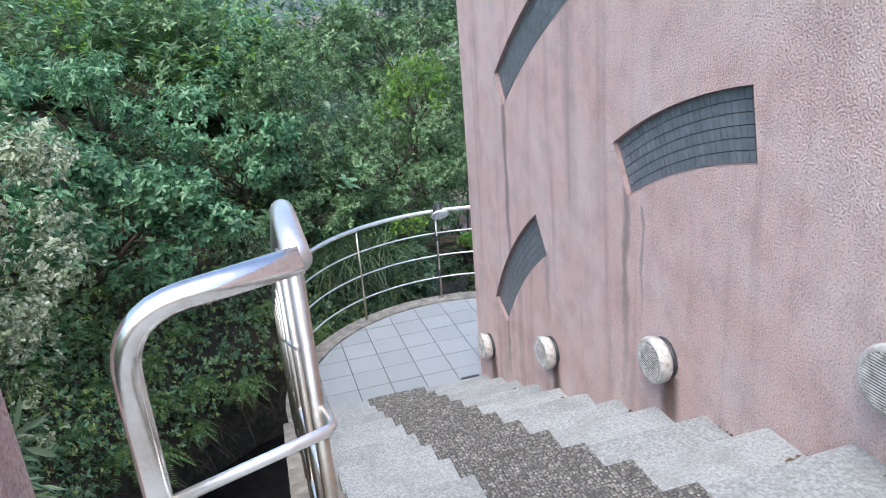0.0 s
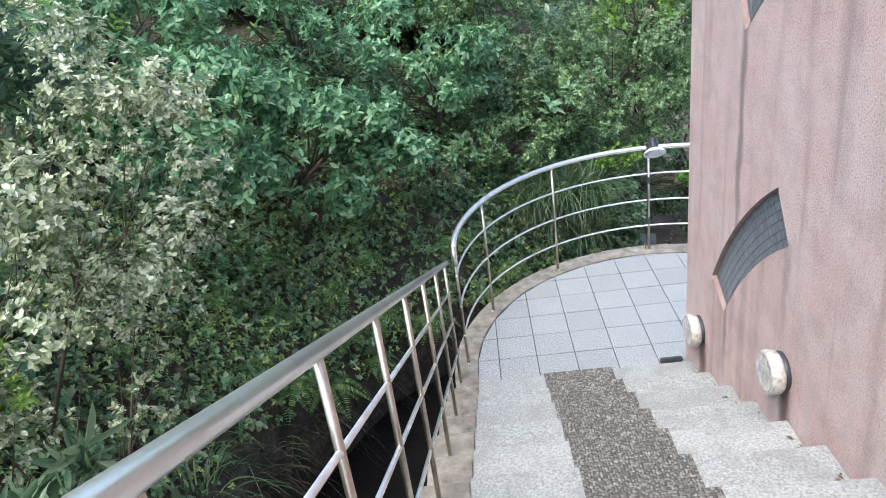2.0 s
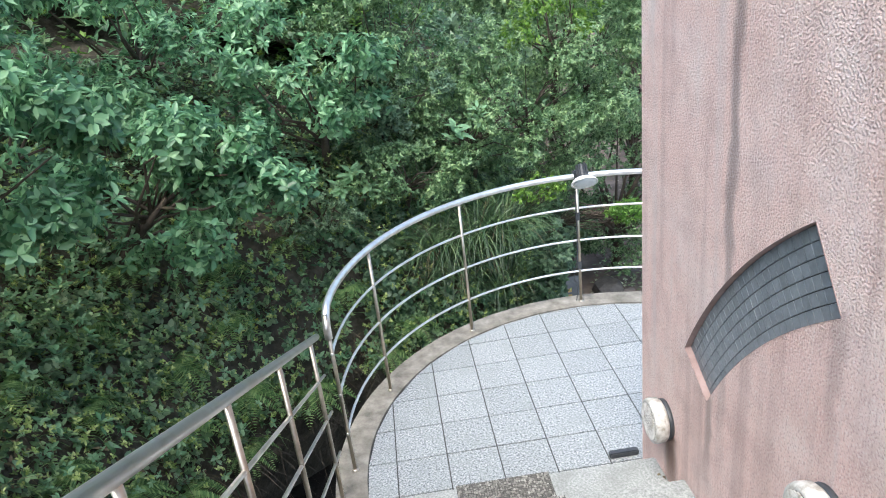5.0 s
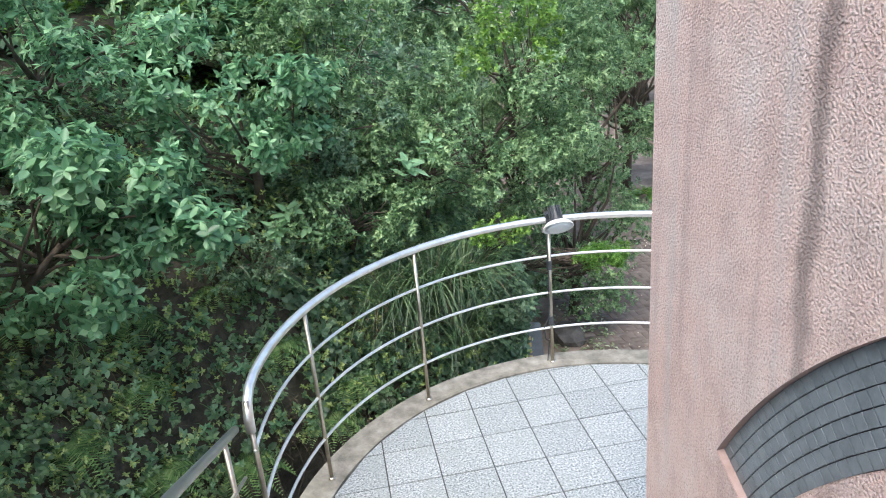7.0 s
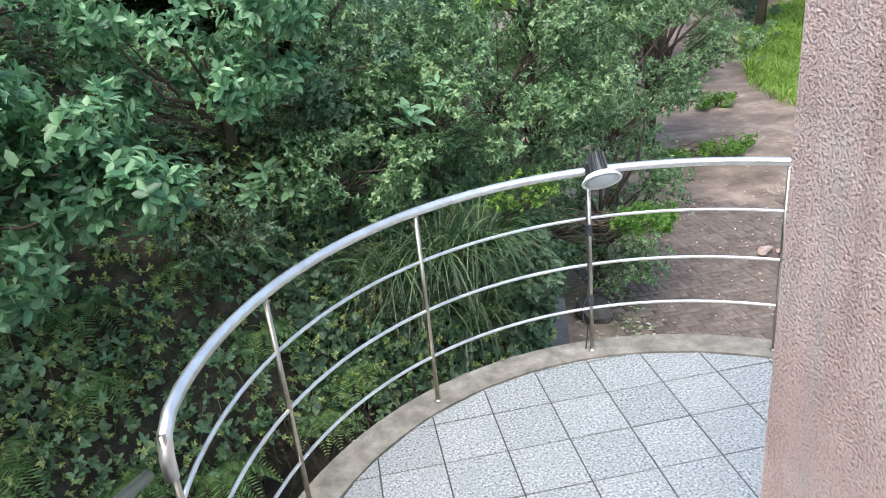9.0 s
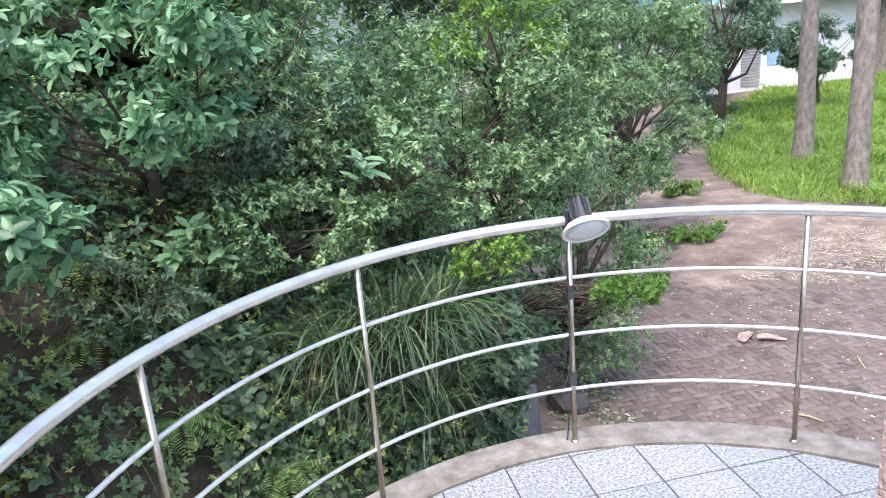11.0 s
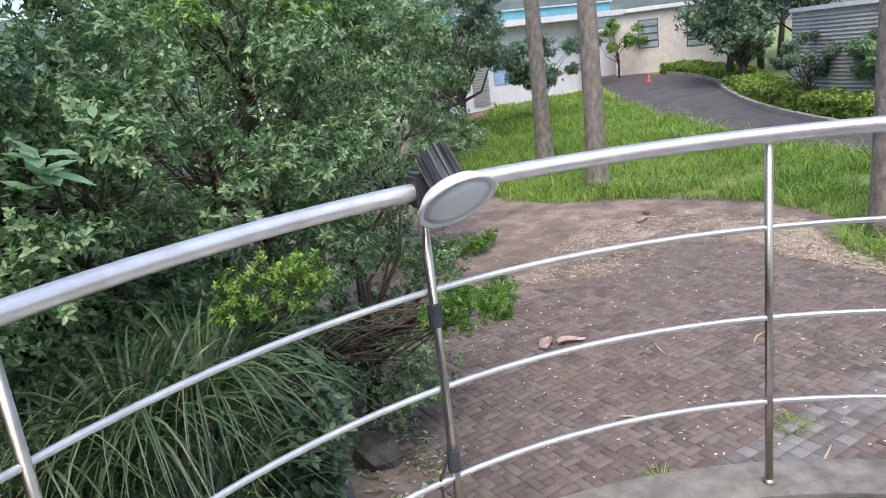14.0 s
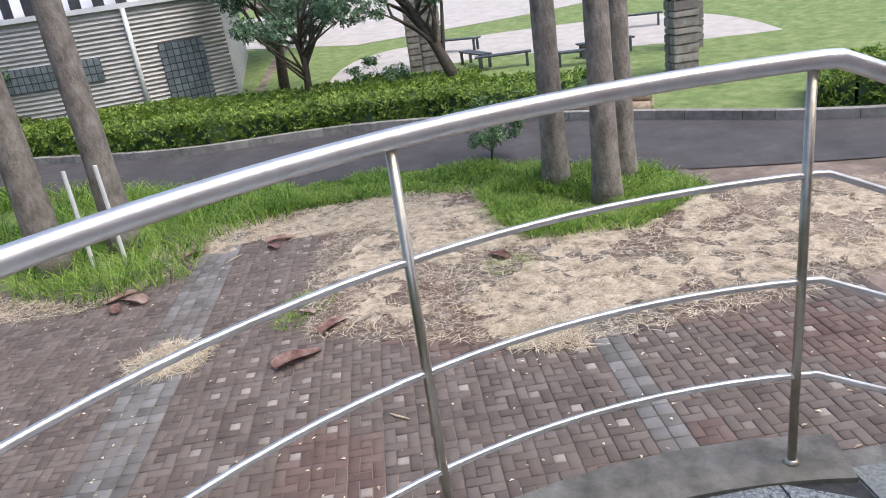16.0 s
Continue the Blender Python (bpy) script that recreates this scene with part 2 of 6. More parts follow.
# the near-white end also carries the pale shrubs' sunlit highlights
M["leaf_pale"] = leaf_material("pale_leaf", (0.11, 0.165, 0.065), (0.36, 0.43, 0.25), (0.76, 0.79, 0.62), 0.3, 0.4)
M["leaf_yellow"] = leaf_material("yellow_leaf", (0.28, 0.24, 0.03), (0.42, 0.38, 0.05), (0.52, 0.46, 0.10), 0.3, 0.6)
M["leaf_dry"] = leaf_material("dry_leaf", (0.06, 0.045, 0.028), (0.13, 0.10, 0.06), (0.22, 0.18, 0.10), 0.1, 0.8)
M["fern"] = leaf_material("fern_leaf", (0.075, 0.16, 0.06), (0.19, 0.34, 0.12), (0.36, 0.50, 0.20), 0.4, 0.5)
M["blade"] = leaf_material("long_blade", (0.022, 0.052, 0.02), (0.06, 0.118, 0.046), (0.15, 0.22, 0.10), 0.25, 0.42)
M["grass"] = leaf_material("bright_grass", (0.085, 0.18, 0.03), (0.235, 0.395, 0.058), (0.42, 0.55, 0.14), 0.45, 0.6)
M["hedge"] = leaf_material("hedge_leaf", (0.07, 0.14, 0.02), (0.19, 0.31, 0.045), (0.40, 0.50, 0.10), 0.35, 0.5)


def plaster():
    """Rough pink stucco with pale runs, rain streaks and rust-brown stains under lamps and sills."""
    m = material("pink_stucco", [(0.25, (0.78, 0.52, 0.455)), (0.5, (0.89, 0.665, 0.595)), (0.75, (0.93, 0.80, 0.74))], 2.2, rough=0.88, bump=0.03, bump_scale=116, detail=12, stain=(6.0, 0.42, (0.52, 0.35, 0.31)))
    nt = m.node_tree
    n, l = nt.nodes, nt.links
    bsdf = n["Principled BSDF"]
    co = n.new("ShaderNodeTexCoord")
    sep = n.new("ShaderNodeSeparateXYZ")
    l.new(co.outputs["Object"], sep.inputs[0])
    mp = n.new("ShaderNodeMapping")
    mp.inputs["Scale"].default_value = (3, 5, 0.25)
    l.new(co.outputs["Object"], mp.inputs[0])
    run = n.new("ShaderNodeTexNoise")
    run.inputs["Scale"].default_value, run.inputs["Detail"].default_value = 1.6, 6
    l.new(mp.outputs[0], run.inputs[0])

    def math_node(op, a, b=None, c=None):
        nd = n.new("ShaderNodeMath")
        nd.operation, nd.use_clamp = op, op == "MULTIPLY"
        for sock, v in zip(nd.inputs, (a, b, c)):
            if isinstance(v, (int, float)):
                sock.default_value = v
            elif v is not None:
                l.new(v, sock)
        return nd.outputs[0]

    def smooth(v, lo, hi):
        nd = n.new("ShaderNodeMapRange")
        nd.interpolation_type = "SMOOTHSTEP"
        l.new(v, nd.inputs[0])
        nd.inputs[1].default_value, nd.inputs[2].default_value = lo, hi
        return nd.outputs[0]

    streak = smooth(run.outputs[0], 0.50, 0.72)
    col = bsdf.inputs["Base Color"].links[0].from_socket

    def blend(col, fac, rgb):
        mx = n.new("ShaderNodeMix")
        mx.data_type = "RGBA"
        l.new(fac, mx.inputs[0])
        l.new(col, mx.inputs[6])
        mx.inputs[7].default_value = (*rgb, 1)
        return mx.outputs[2]

    # same noise as the bump: pits coloured darker, highlights painted on the peaks
    grain = n.new("ShaderNodeTexNoise")
    grain.inputs["Scale"].default_value, grain.inputs["Detail"].default_value = 116, 7
    l.new(co.outputs["Object"], grain.inputs[0])
    col = blend(col, math_node("MULTIPLY", smooth(grain.outputs[0], 0.48, 0.35), 0.5), (0.46, 0.29, 0.25))
    col = blend(col, math_node("MULTIPLY", smooth(grain.outputs[0], 0.54, 0.64), 0.55), (0.93, 0.83, 0.78))
    col = blend(col, math_node("MULTIPLY", streak, 0.4), (0.44, 0.285, 0.25))
    pale = smooth(run.outputs[0], 0.47, 0.28)
    col = blend(col, math_node("MULTIPLY", pale, 0.5), (0.72, 0.62, 0.585))
    # single runs: place along the wall, top, length, width, strength, colour
    wob = n.new("ShaderNodeTexNoise")
    wob.inputs["Scale"].default_value = 5.0
    l.new(co.outputs["Object"], wob.inputs[0])
    for y, top, length, width, k, rgb in (
            (5.09, 2.58, 2.2, 0.05, 0.62, (0.19, 0.145, 0.13)), (3.49, 2.36, 1.3, 0.045, 0.6, (0.22, 0.165, 0.145)), (4.45, 1.72, 0.7, 0.05, 0.35, (0.28, 0.2, 0.18)),
            (5.2, 0.93, 0.6, 0.05, 0.6, (0.28, 0.19, 0.16)), (1.88, 2.12, 0.5, 0.1, 0.85, (0.18, 0.11, 0.08)),
            (3.09, 1.57, 0.5, 0.1, 0.9, (0.17, 0.10, 0.075)), (4.34, 1.0, 0.5, 0.1, 0.9, (0.17, 0.10, 0.075)),
            (5.58, 0.46, 0.5, 0.1, 0.9, (0.17, 0.10, 0.075)), (4.1, 5.0, 3.6, 0.12, 0.4, (0.26, 0.19, 0.17)),
            (3.35, 2.30, 0.7, 0.02, 0.5, (0.26, 0.20, 0.15)), (2.35, 5.0, 2.6, 0.22, 0.42, (0.30, 0.22, 0.18))):
        top += 3.3
        off = math_node("MULTIPLY_ADD", wob.outputs[0], 0.09, 0.955 - y)
        dy = math_node("ABSOLUTE", math_node("ADD", sep.outputs[1], off))
        a = smooth(dy, width, width * 0.15)
        b = math_node("MULTIPLY", smooth(sep.outputs[2], top - length, top - length * 0.25), smooth(sep.outputs[2], top + 0.03, top))
        f = math_node("MULTIPLY", math_node("MULTIPLY", a, b), k)
        col = blend(col, f, rgb)
    l.new(col, bsdf.inputs["Base Color"])
    return m


M["stucco"] = plaster()

# ---- building helpers ----
def thing(name, loc, label, category, group="", kind=""):
    ob = new(name)
    ob.location = loc
    ob.empty_display_size = 0.1
    return tagged(ob, label, category, group, kind)


def base_of(ob):
    v = Vector()
    while ob:
        v += ob.location
        ob = ob.parent
    return v


def link_mesh(name, me, mat, parent=None, label="", smooth=False):
    """Links mesh data given in world metres as a child of parent, or as an object of its own."""
    if mat is not None and not me.materials:
        me.materials.append(mat)
    if smooth:
        me.polygons.foreach_set("use_smooth", [True] * len(me.polygons))
    ob = new(name, me)
    if parent is not None:
        me.transform(Matrix.Translation(-base_of(parent)))
        ob.parent = parent
    return tagged(ob, label)


def part(name, bm, mat, parent=None, label="", smooth=False):
    me = bpy.data.meshes.new(name)
    bmesh.ops.recalc_face_normals(bm, faces=bm.faces)
    bm.to_mesh(me)
    bm.free()
    return link_mesh(name, me, mat, parent, label, smooth)


def box(bm, x0, y0, z0, x1, y1, z1, bevel=0.0):
    r = bmesh.ops.create_cube(bm, size=1, matrix=Matrix.Translation(((x0 + x1) / 2, (y0 + y1) / 2, (z0 + z1) / 2)) @ Matrix.Diagonal((x1 - x0, y1 - y0, z1 - z0, 1)))
    if bevel:
        edges = list({e for v in r["verts"] for e in v.link_edges})
        bmesh.ops.bevel(bm, geom=edges, offset=bevel, segments=2, affect="EDGES", clamp_overlap=True)
    return bm


def boxed(*a, **k):
    return box(bmesh.new(), *a, **k)


def tube(bm, pts, r, seg=12, caps=True):
    """A round bar along pts; r is a radius or one for each point."""
    pts = [Vector(p) for p in pts]
    rs = r if isinstance(r, (list, tuple)) else [r] * len(pts)
    rings = []
    side = None
    for i, p in enumerate(pts):
        a = pts[max(i - 1, 0)]
        b = pts[min(i + 1, len(pts) - 1)]
        d = (b - a).normalized()
        if side is None:
            side = d.orthogonal().normalized()
        side = (side - d * side.dot(d)).normalized()
        up = d.cross(side)
        rings.append([bm.verts.new(p + (side * math.cos(t) + up * math.sin(t)) * rs[i]) for t in (2 * math.pi * k / seg for k in range(seg))])
    for a, b in zip(rings, rings[1:]):
        for k in range(seg):
            bm.faces.new((a[k], a[(k + 1) % seg], b[(k + 1) % seg], b[k]))
    if caps:
        bm.faces.new(rings[0][::-1])
        bm.faces.new(rings[-1])
    return bm


def bend(a, b, c, r, n=6):
    """Points of a rounded corner at b between a and c."""
    a, b, c = Vector(a), Vector(b), Vector(c)
    p, q = b + (a - b).normalized() * r, b + (c - b).normalized() * r
    return [p.lerp(b, t).lerp(b.lerp(q, t), t) for t in (i / n for i in range(n + 1))]


def lathe(bm, profile, m, seg=24):
    """Turns a profile of (radius, height) round the z axis of m."""
    rings = []
    for r, h in profile:
        rings.append([bm.verts.new(m @ Vector((r * math.cos(t), r * math.sin(t), h))) for t in (2 * math.pi * k / seg for k in range(seg))])
    for a, b in zip(rings, rings[1:]):
        for k in range(seg):
            bm.faces.new((a[k], a[(k + 1) % seg], b[(k + 1) % seg], b[k]))
    bm.faces.new(rings[0][::-1])
    bm.faces.new(rings[-1])
    return bm


def prism(bm, poly, z0, z1):
    lo = [bm.verts.new((x, y, z0)) for x, y in poly]
    hi = [bm.verts.new((x, y, z1)) for x, y in poly]
    bm.faces.new(lo[::-1])
    bm.faces.new(hi)
    for i in range(len(poly)):
        j = (i + 1) % len(poly)
        bm.faces.new((lo[i], lo[j], hi[j], hi[i]))
    return bm


def raw_mesh(name, verts, faces):
    """Mesh from numpy arrays; faces all have the same number of corners."""
    me = bpy.data.meshes.new(name)
    k = faces.shape[1]
    me.vertices.add(len(verts))
    me.vertices.foreach_set("co", np.asarray(verts, dtype=np.float32).ravel())
    me.loops.add(faces.size)
    me.loops.foreach_set("vertex_index", faces.astype(np.int32).ravel())
    me.polygons.add(len(faces))
    me.polygons.foreach_set("loop_start", np.arange(0, faces.size, k, dtype=np.int32))
    me.update(calc_edges=True)
    return me


RNG = np.random.default_rng(7)


def unit(v):
    return v / np.maximum(np.linalg.norm(v, axis=1, keepdims=True), 1e-9)


def leaves(pos, axis, up, length, width, fold=0.18, droop=0.15, full=False):
    """Folded leaves: pointed lozenges, or fuller six-cornered ones. Returns verts and faces."""
    n = len(pos)
    axis = unit(axis)
    side = unit(np.cross(axis, up))
    nor = np.cross(side, axis)
    L, W = np.broadcast_to(length, n)[:, None], np.broadcast_to(width, n)[:, None]
    if full:
        rows = [(0, 0, 0), (0.3, 0.42, fold * 0.8), (0.68, 0.40, fold * 0.7), (1, 0, 0), (0.68, -0.40, fold * 0.7), (0.3, -0.42, fold * 0.8)]
        face = np.array([[0, 1, 2, 3], [0, 3, 4, 5]])
    else:
        rows = [(0, 0, 0), (0.45, 0.5, fold), (1, 0, 0), (0.45, -0.5, fold)]
        face = np.array([[0, 2, 1], [0, 3, 2]])
    vs = np.stack([pos + axis * L * a + side * W * b + nor * (W * c - L * droop * a * a) for a, b, c in rows], 1)
    return vs.reshape(-1, 3), (np.arange(n)[:, None, None] * len(rows) + face).reshape(-1, face.shape[1])


def rosettes(centre, heading, per, length, width, spread=0.9, full=False, jitter=0.25, fold=0.18):
    """Whorls of leaves round twig tips."""
    n = len(centre)
    heading = unit(heading)
    ref = np.where(np.abs(heading[:, 2:3]) > 0.9, [[1.0, 0, 0]], [[0, 0, 1.0]])
    a = unit(np.cross(heading, ref))
    b = np.cross(heading, a)
    t = (np.arange(per)[None] * 2.399 + RNG.uniform(0, 6.28, (n, 1)))[..., None]
    k = RNG.uniform(0.55, 1.0, (n, per, 1)) * spread
    ax = heading[:, None] * (1.05 - k) + (a[:, None] * np.cos(t) + b[:, None] * np.sin(t)) * k
    ax = ax + RNG.normal(0, jitter, ax.shape) * 0.5
    up = heading[:, None] + RNG.normal(0, jitter, ax.shape) + np.array([0, 0, 0.6])
    pos = centre[:, None] - heading[:, None] * RNG.uniform(0, 0.8, (n, per, 1)) * np.reshape(np.broadcast_to(length, n), (n, 1, 1))
    L = (np.broadcast_to(length, n)[:, None] * RNG.uniform(0.65, 1.15, (n, per))).ravel()
    W = (np.broadcast_to(width, n)[:, None] * RNG.uniform(0.75, 1.15, (n, per))).ravel()
    return leaves(pos.reshape(-1, 3), ax.reshape(-1, 3), up.reshape(-1, 3), L, W, fold, 0.15, full)


def blades(root, heading, length, width, arch=0.9, seg=5):
    """Long arching blades, tapering to a point."""
    n = len(root)
    heading = unit(heading)
    side = unit(np.cross(heading, np.tile([[0.0, 0, 1.0]], (n, 1)) + RNG.normal(0, 0.2, (n, 3))))
    L, W = np.broadcast_to(length, n)[:, None], np.broadcast_to(width, n)[:, None]
    flat = unit(heading * [[1, 1, 0.0]] + 1e-6)
    ring = []
    for i in range(seg + 1):
        s = i / seg
        p = root + heading * L * s + flat * L * arch * 0.35 * s * s + np.array([[0, 0, -1.0]]) * L * arch * 0.75 * s * s * s
        w = W * (1 - s) ** 0.7 * 0.5 + 0.0006
        ring += [p - side * w, p + side * w]
    vs = np.stack(ring, 1).reshape(-1, 3)
    f = np.array([[2 * i, 2 * i + 1, 2 * i + 3, 2 * i + 2] for i in range(seg)])
    return vs, (np.arange(n)[:, None, None] * (2 * seg + 2) + f).reshape(-1, 4)


def foliage(name, pieces, mat, parent=None, label=""):
    """Joins (verts, faces) sets of equal face size into one mesh object."""
    vs, fs, o = [], [], 0
    for v, f in pieces:
        vs.append(v)
        fs.append(f + o)
        o += len(v)
    return link_mesh(name, raw_mesh(name, np.concatenate(vs), np.concatenate(fs)), mat, parent, label)

# ---- structure: landing, stairs, wall ----
CX, CY, RAIL_R = 2.10, 6.14, 1.712
WALL_X, WALL_BACK, WALL_END = 2.0, 2.26, 5.962
RISE, TREAD, NOSE = 0.17, 0.37, 5.78
STAIR_L = 0.47
TOP_Z = RISE * 12
TOP_Y = NOSE - TREAD * 11
YARD = -2.3


def arc_points(r, a0, a1, n):
    return [(CX + r * math.cos(t), CY + r * math.sin(t)) for t in (radians(a0 + (a1 - a0) * i / n) for i in range(n + 1))]


# slab of the half-round landing, with its straight ends at the heads of the flights
landing = thing("floor_landing", (CX, CY, 0), "half-round landing of grey granite tiles with a concrete edge", "landing", kind="structure")
slab = [(CX + 1.815, NOSE), *arc_points(1.815, 0, 180, 56), (CX - 1.815, NOSE)]
part("slab", prism(bmesh.new(), slab, -0.32, -0.03), M["concrete"], landing, "stained concrete slab")
bed = [(CX + 1.65, NOSE), *arc_points(1.65, 0, 180, 56), (CX - 1.65, NOSE)]
part("bed", prism(bmesh.new(), bed, -0.029, -0.006), M["joint"], landing, "dark recessed joints")
bm = bmesh.new()
outer, inner = arc_points(1.82, -12.5, 192.5, 72), arc_points(1.64, -12.5, 192.5, 72)
ring = [[bm.verts.new((x, y, z)) for x, y in loop] for loop, z in ((outer, -0.06), (outer, 0.008), (inner, 0.008), (inner, -0.06))]
for a, b in zip(ring, ring[1:] + ring[:1]):
    for i in range(len(outer) - 1):
        bm.faces.new((a[i], a[i + 1], b[i + 1], b[i]))
for i in (0, -1):
    bm.faces.new([loop[i] for loop in ring])
part("kerb", bm, M["concrete"], landing, "weathered concrete edge band")

# pillar and retaining faces below the landing, so that it stands on the ground
pier = thing("landing_pier", (CX, 6.3, YARD), "rough concrete base under the landing", "pier", kind="structure")
part("drum", prism(bmesh.new(), [(CX + 1.5 * math.cos(t), 6.1 + 1.5 * math.sin(t)) for t in (2 * math.pi * i / 32 for i in range(32))], -3.3, -0.32), M["concrete"], pier)


def steps(name, x0, x1, count, y_of, z_of, turn, label, strip=None):
    """A flight: each step a bevelled block that runs back under the next."""
    st = thing(name, ((x0 + x1) / 2, y_of(0), z_of(0)), label, "stairs", kind="structure")
    for k in range(count):
        y, z = y_of(k), z_of(k)
        ya, yb = sorted((y, y - turn * (TREAD + 0.10)))
        part("step", boxed(x0, ya, z - RISE - 0.02, x1, yb, z, bevel=0.008), M["terrazzo"], st)
    return st


flight = steps("stairs_upper", STAIR_L, WALL_X, 11, lambda k: NOSE - TREAD * k, lambda k: RISE * (k + 1), 1,
               "flight of washed grey terrazzo steps with a dark pebble strip")
# solid mass beneath the flight
bm = bmesh.new()
prof = [(NOSE - 0.02, -3.3), (NOSE - 0.02, -0.05), (TOP_Y, TOP_Z - 0.22), (-4.0, TOP_Z - 0.22), (-4.0, -3.3)]
a = [bm.verts.new((STAIR_L - 0.2, y, z)) for y, z in prof]
b = [bm.verts.new((WALL_X, y, z)) for y, z in prof]
bm.faces.new(a)
bm.faces.new(b[::-1])
for i in range(5):
    bm.faces.new((a[i], b[i], b[(i + 1) % 5], a[(i + 1) % 5]))
part("mass", bm, M["concrete"], flight, "concrete mass under the steps")
for k in range(11):
    y, z = NOSE - TREAD * k, RISE * (k + 1)
    part("stringer", boxed(STAIR_L - 0.235, y - TREAD + 0.002, z - RISE - 0.25, STAIR_L - 0.002, y + 0.03, z - 0.055, bevel=0.01), M["concrete"], flight, "stained concrete side block")
    # pebble strip bedded on the tread, turned down over the nosing
    part("strip_bed", boxed(0.945, y - TREAD + 0.004, z + 0.0005, 1.43, y + 0.008, z + 0.006), M["mortar"], flight, "dark mortar bed of the pebble strip")
    part("strip_bed", boxed(0.945, y + 0.0005, z - RISE + 0.006, 1.43, y + 0.008, z + 0.0), M["mortar"], flight, "dark mortar bed of the pebble strip")

# pebbles: small rounded stones, a great many
ico = bmesh.new()
bmesh.ops.create_icosphere(ico, subdivisions=1, radius=1)
ico_v = np.array([v.co[:] for v in ico.verts])
ico_f = np.array([[v.index for v in f.verts] for f in ico.faces])
ico.free()
keep = ico_f[np.mean(ico_v[ico_f][:, :, 2], axis=1) > -0.55]
pos = []
for k in range(12):
    y, z = NOSE - TREAD * k, RISE * (k + 1)
    depth = TREAD if k < 11 else 1.2
    nx, ny = 36, int(depth / 0.0134)
    gx, gy = np.meshgrid(np.linspace(0.952, 1.423, nx), np.linspace(y - 0.001, y - depth + 0.008, ny))
    p = np.stack([gx.ravel(), gy.ravel(), np.full(gx.size, z + 0.006)], 1)
    p[:, :2] += RNG.uniform(-0.0038, 0.0038, (len(p), 2))
    pos.append(p)
pos = np.concatenate(pos)
rad = RNG.uniform(0.0055, 0.0086, (len(pos), 1, 1))
sq = np.stack([RNG.uniform(0.75, 1.25, len(pos)), RNG.uniform(0.75, 1.25, len(pos)), RNG.uniform(0.45, 0.7, len(pos))], 1)[:, None]
pv = (ico_v[None] * rad * sq + pos[:, None]).reshape(-1, 3)
pf = (np.arange(len(pos))[:, None, None] * len(ico_v) + keep[None]).reshape(-1, 3)
ob = link_mesh("pebbles", raw_mesh("pebbles", pv, pf), M["pebble"], flight, "dark rounded pebbles set in mortar", smooth=True)
tagged(ob, kind="stuff")

upper = thing("floor_upper", (0.6, 0, TOP_Z), "upper landing of washed grey terrazzo", "landing", kind="structure")
part("slab", boxed(-1.5, -4.0, TOP_Z - 0.2, WALL_X, TOP_Y + 0.0, TOP_Z, bevel=0.008), M["terrazzo"], upper)
part("strip_bed", boxed(0.945, -3.9, TOP_Z + 0.0005, 1.43, TOP_Y + 0.008, TOP_Z + 0.006), M["mortar"], upper, "dark mortar bed of the pebble strip")

# second flight, down to the yard on the far side of the wall
flight2 = steps("stairs_lower", WALL_BACK, CX + 1.66, 14, lambda k: NOSE - TREAD * k, lambda k: -RISE * k - 0.004, 1,
                "lower flight of washed grey terrazzo steps")
part("side", boxed(CX + 1.662, NOSE - TREAD * 14, YARD - 0.5, CX + 1.82, NOSE, -0.1), M["concrete"], flight2, "concrete side of the steps")


# ---- pink wall with its curved window bands ----
def sector(tl, tr, br, bl, bulge_out, bulge_in, n=16):
    """Outline of a curved band in (y, z): along the upper arc, then back along the lower arc."""
    def arc(p, q, bulge):
        p, q = Vector(p), Vector(q)
        d = q - p
        nor = Vector((-d.y, d.x)).normalized()
        if nor.y < 0:
            nor = -nor
        return [p.lerp(q, t) + nor * bulge * 4 * t * (1 - t) for t in (i / n for i in range(n + 1))]
    return arc(tl, tr, bulge_out) + arc(br, bl, bulge_in)


BANDS = (sector((5.44, 1.035), (4.60, 1.94), (4.445, 1.715), (5.215, 0.907), 0.075, 0.065),
         sector((3.62, 2.57), (2.66, 2.94), (2.61, 2.67), (3.485, 2.337), 0.05, 0.045),
         sector((5.22, 2.765), (4.07, 3.50), (3.94, 3.29), (5.09, 2.56), 0.06, 0.055))
WALL_TOP, WALL_START = 4.6, -4.0
wall = thing("wall_stair", (WALL_X, 1, -3.3), "tall rough pink stucco wall, rain-streaked, with curved window bands", "wall", kind="structure")
bm = bmesh.new()
loops = []
rect = [(WALL_START, -3.3), (WALL_END, -3.3), (WALL_END, WALL_TOP), (WALL_START, WALL_TOP)]
for pts in [rect, *BANDS]:
    vs = [bm.verts.new((WALL_X, p[0], p[1])) for p in pts]
    loops.append([bm.edges.new((vs[i], vs[(i + 1) % len(vs)])) for i in range(len(vs))])
bmesh.ops.triangle_fill(bm, use_beauty=True, use_dissolve=False, edges=[e for lp in loops for e in lp], normal=(-1, 0, 0))
back = [bm.verts.new((WALL_BACK, y, z)) for y, z in rect]
front = [v for v in bm.verts if v.co.x == WALL_X][:4]
bm.faces.new(back)
for i in range(4):
    j = (i + 1) % 4
    bm.faces.new((front[i], front[j], back[j], back[i]))
bm.normal_update()
part("wall_body", bm, M["stucco"], wall)
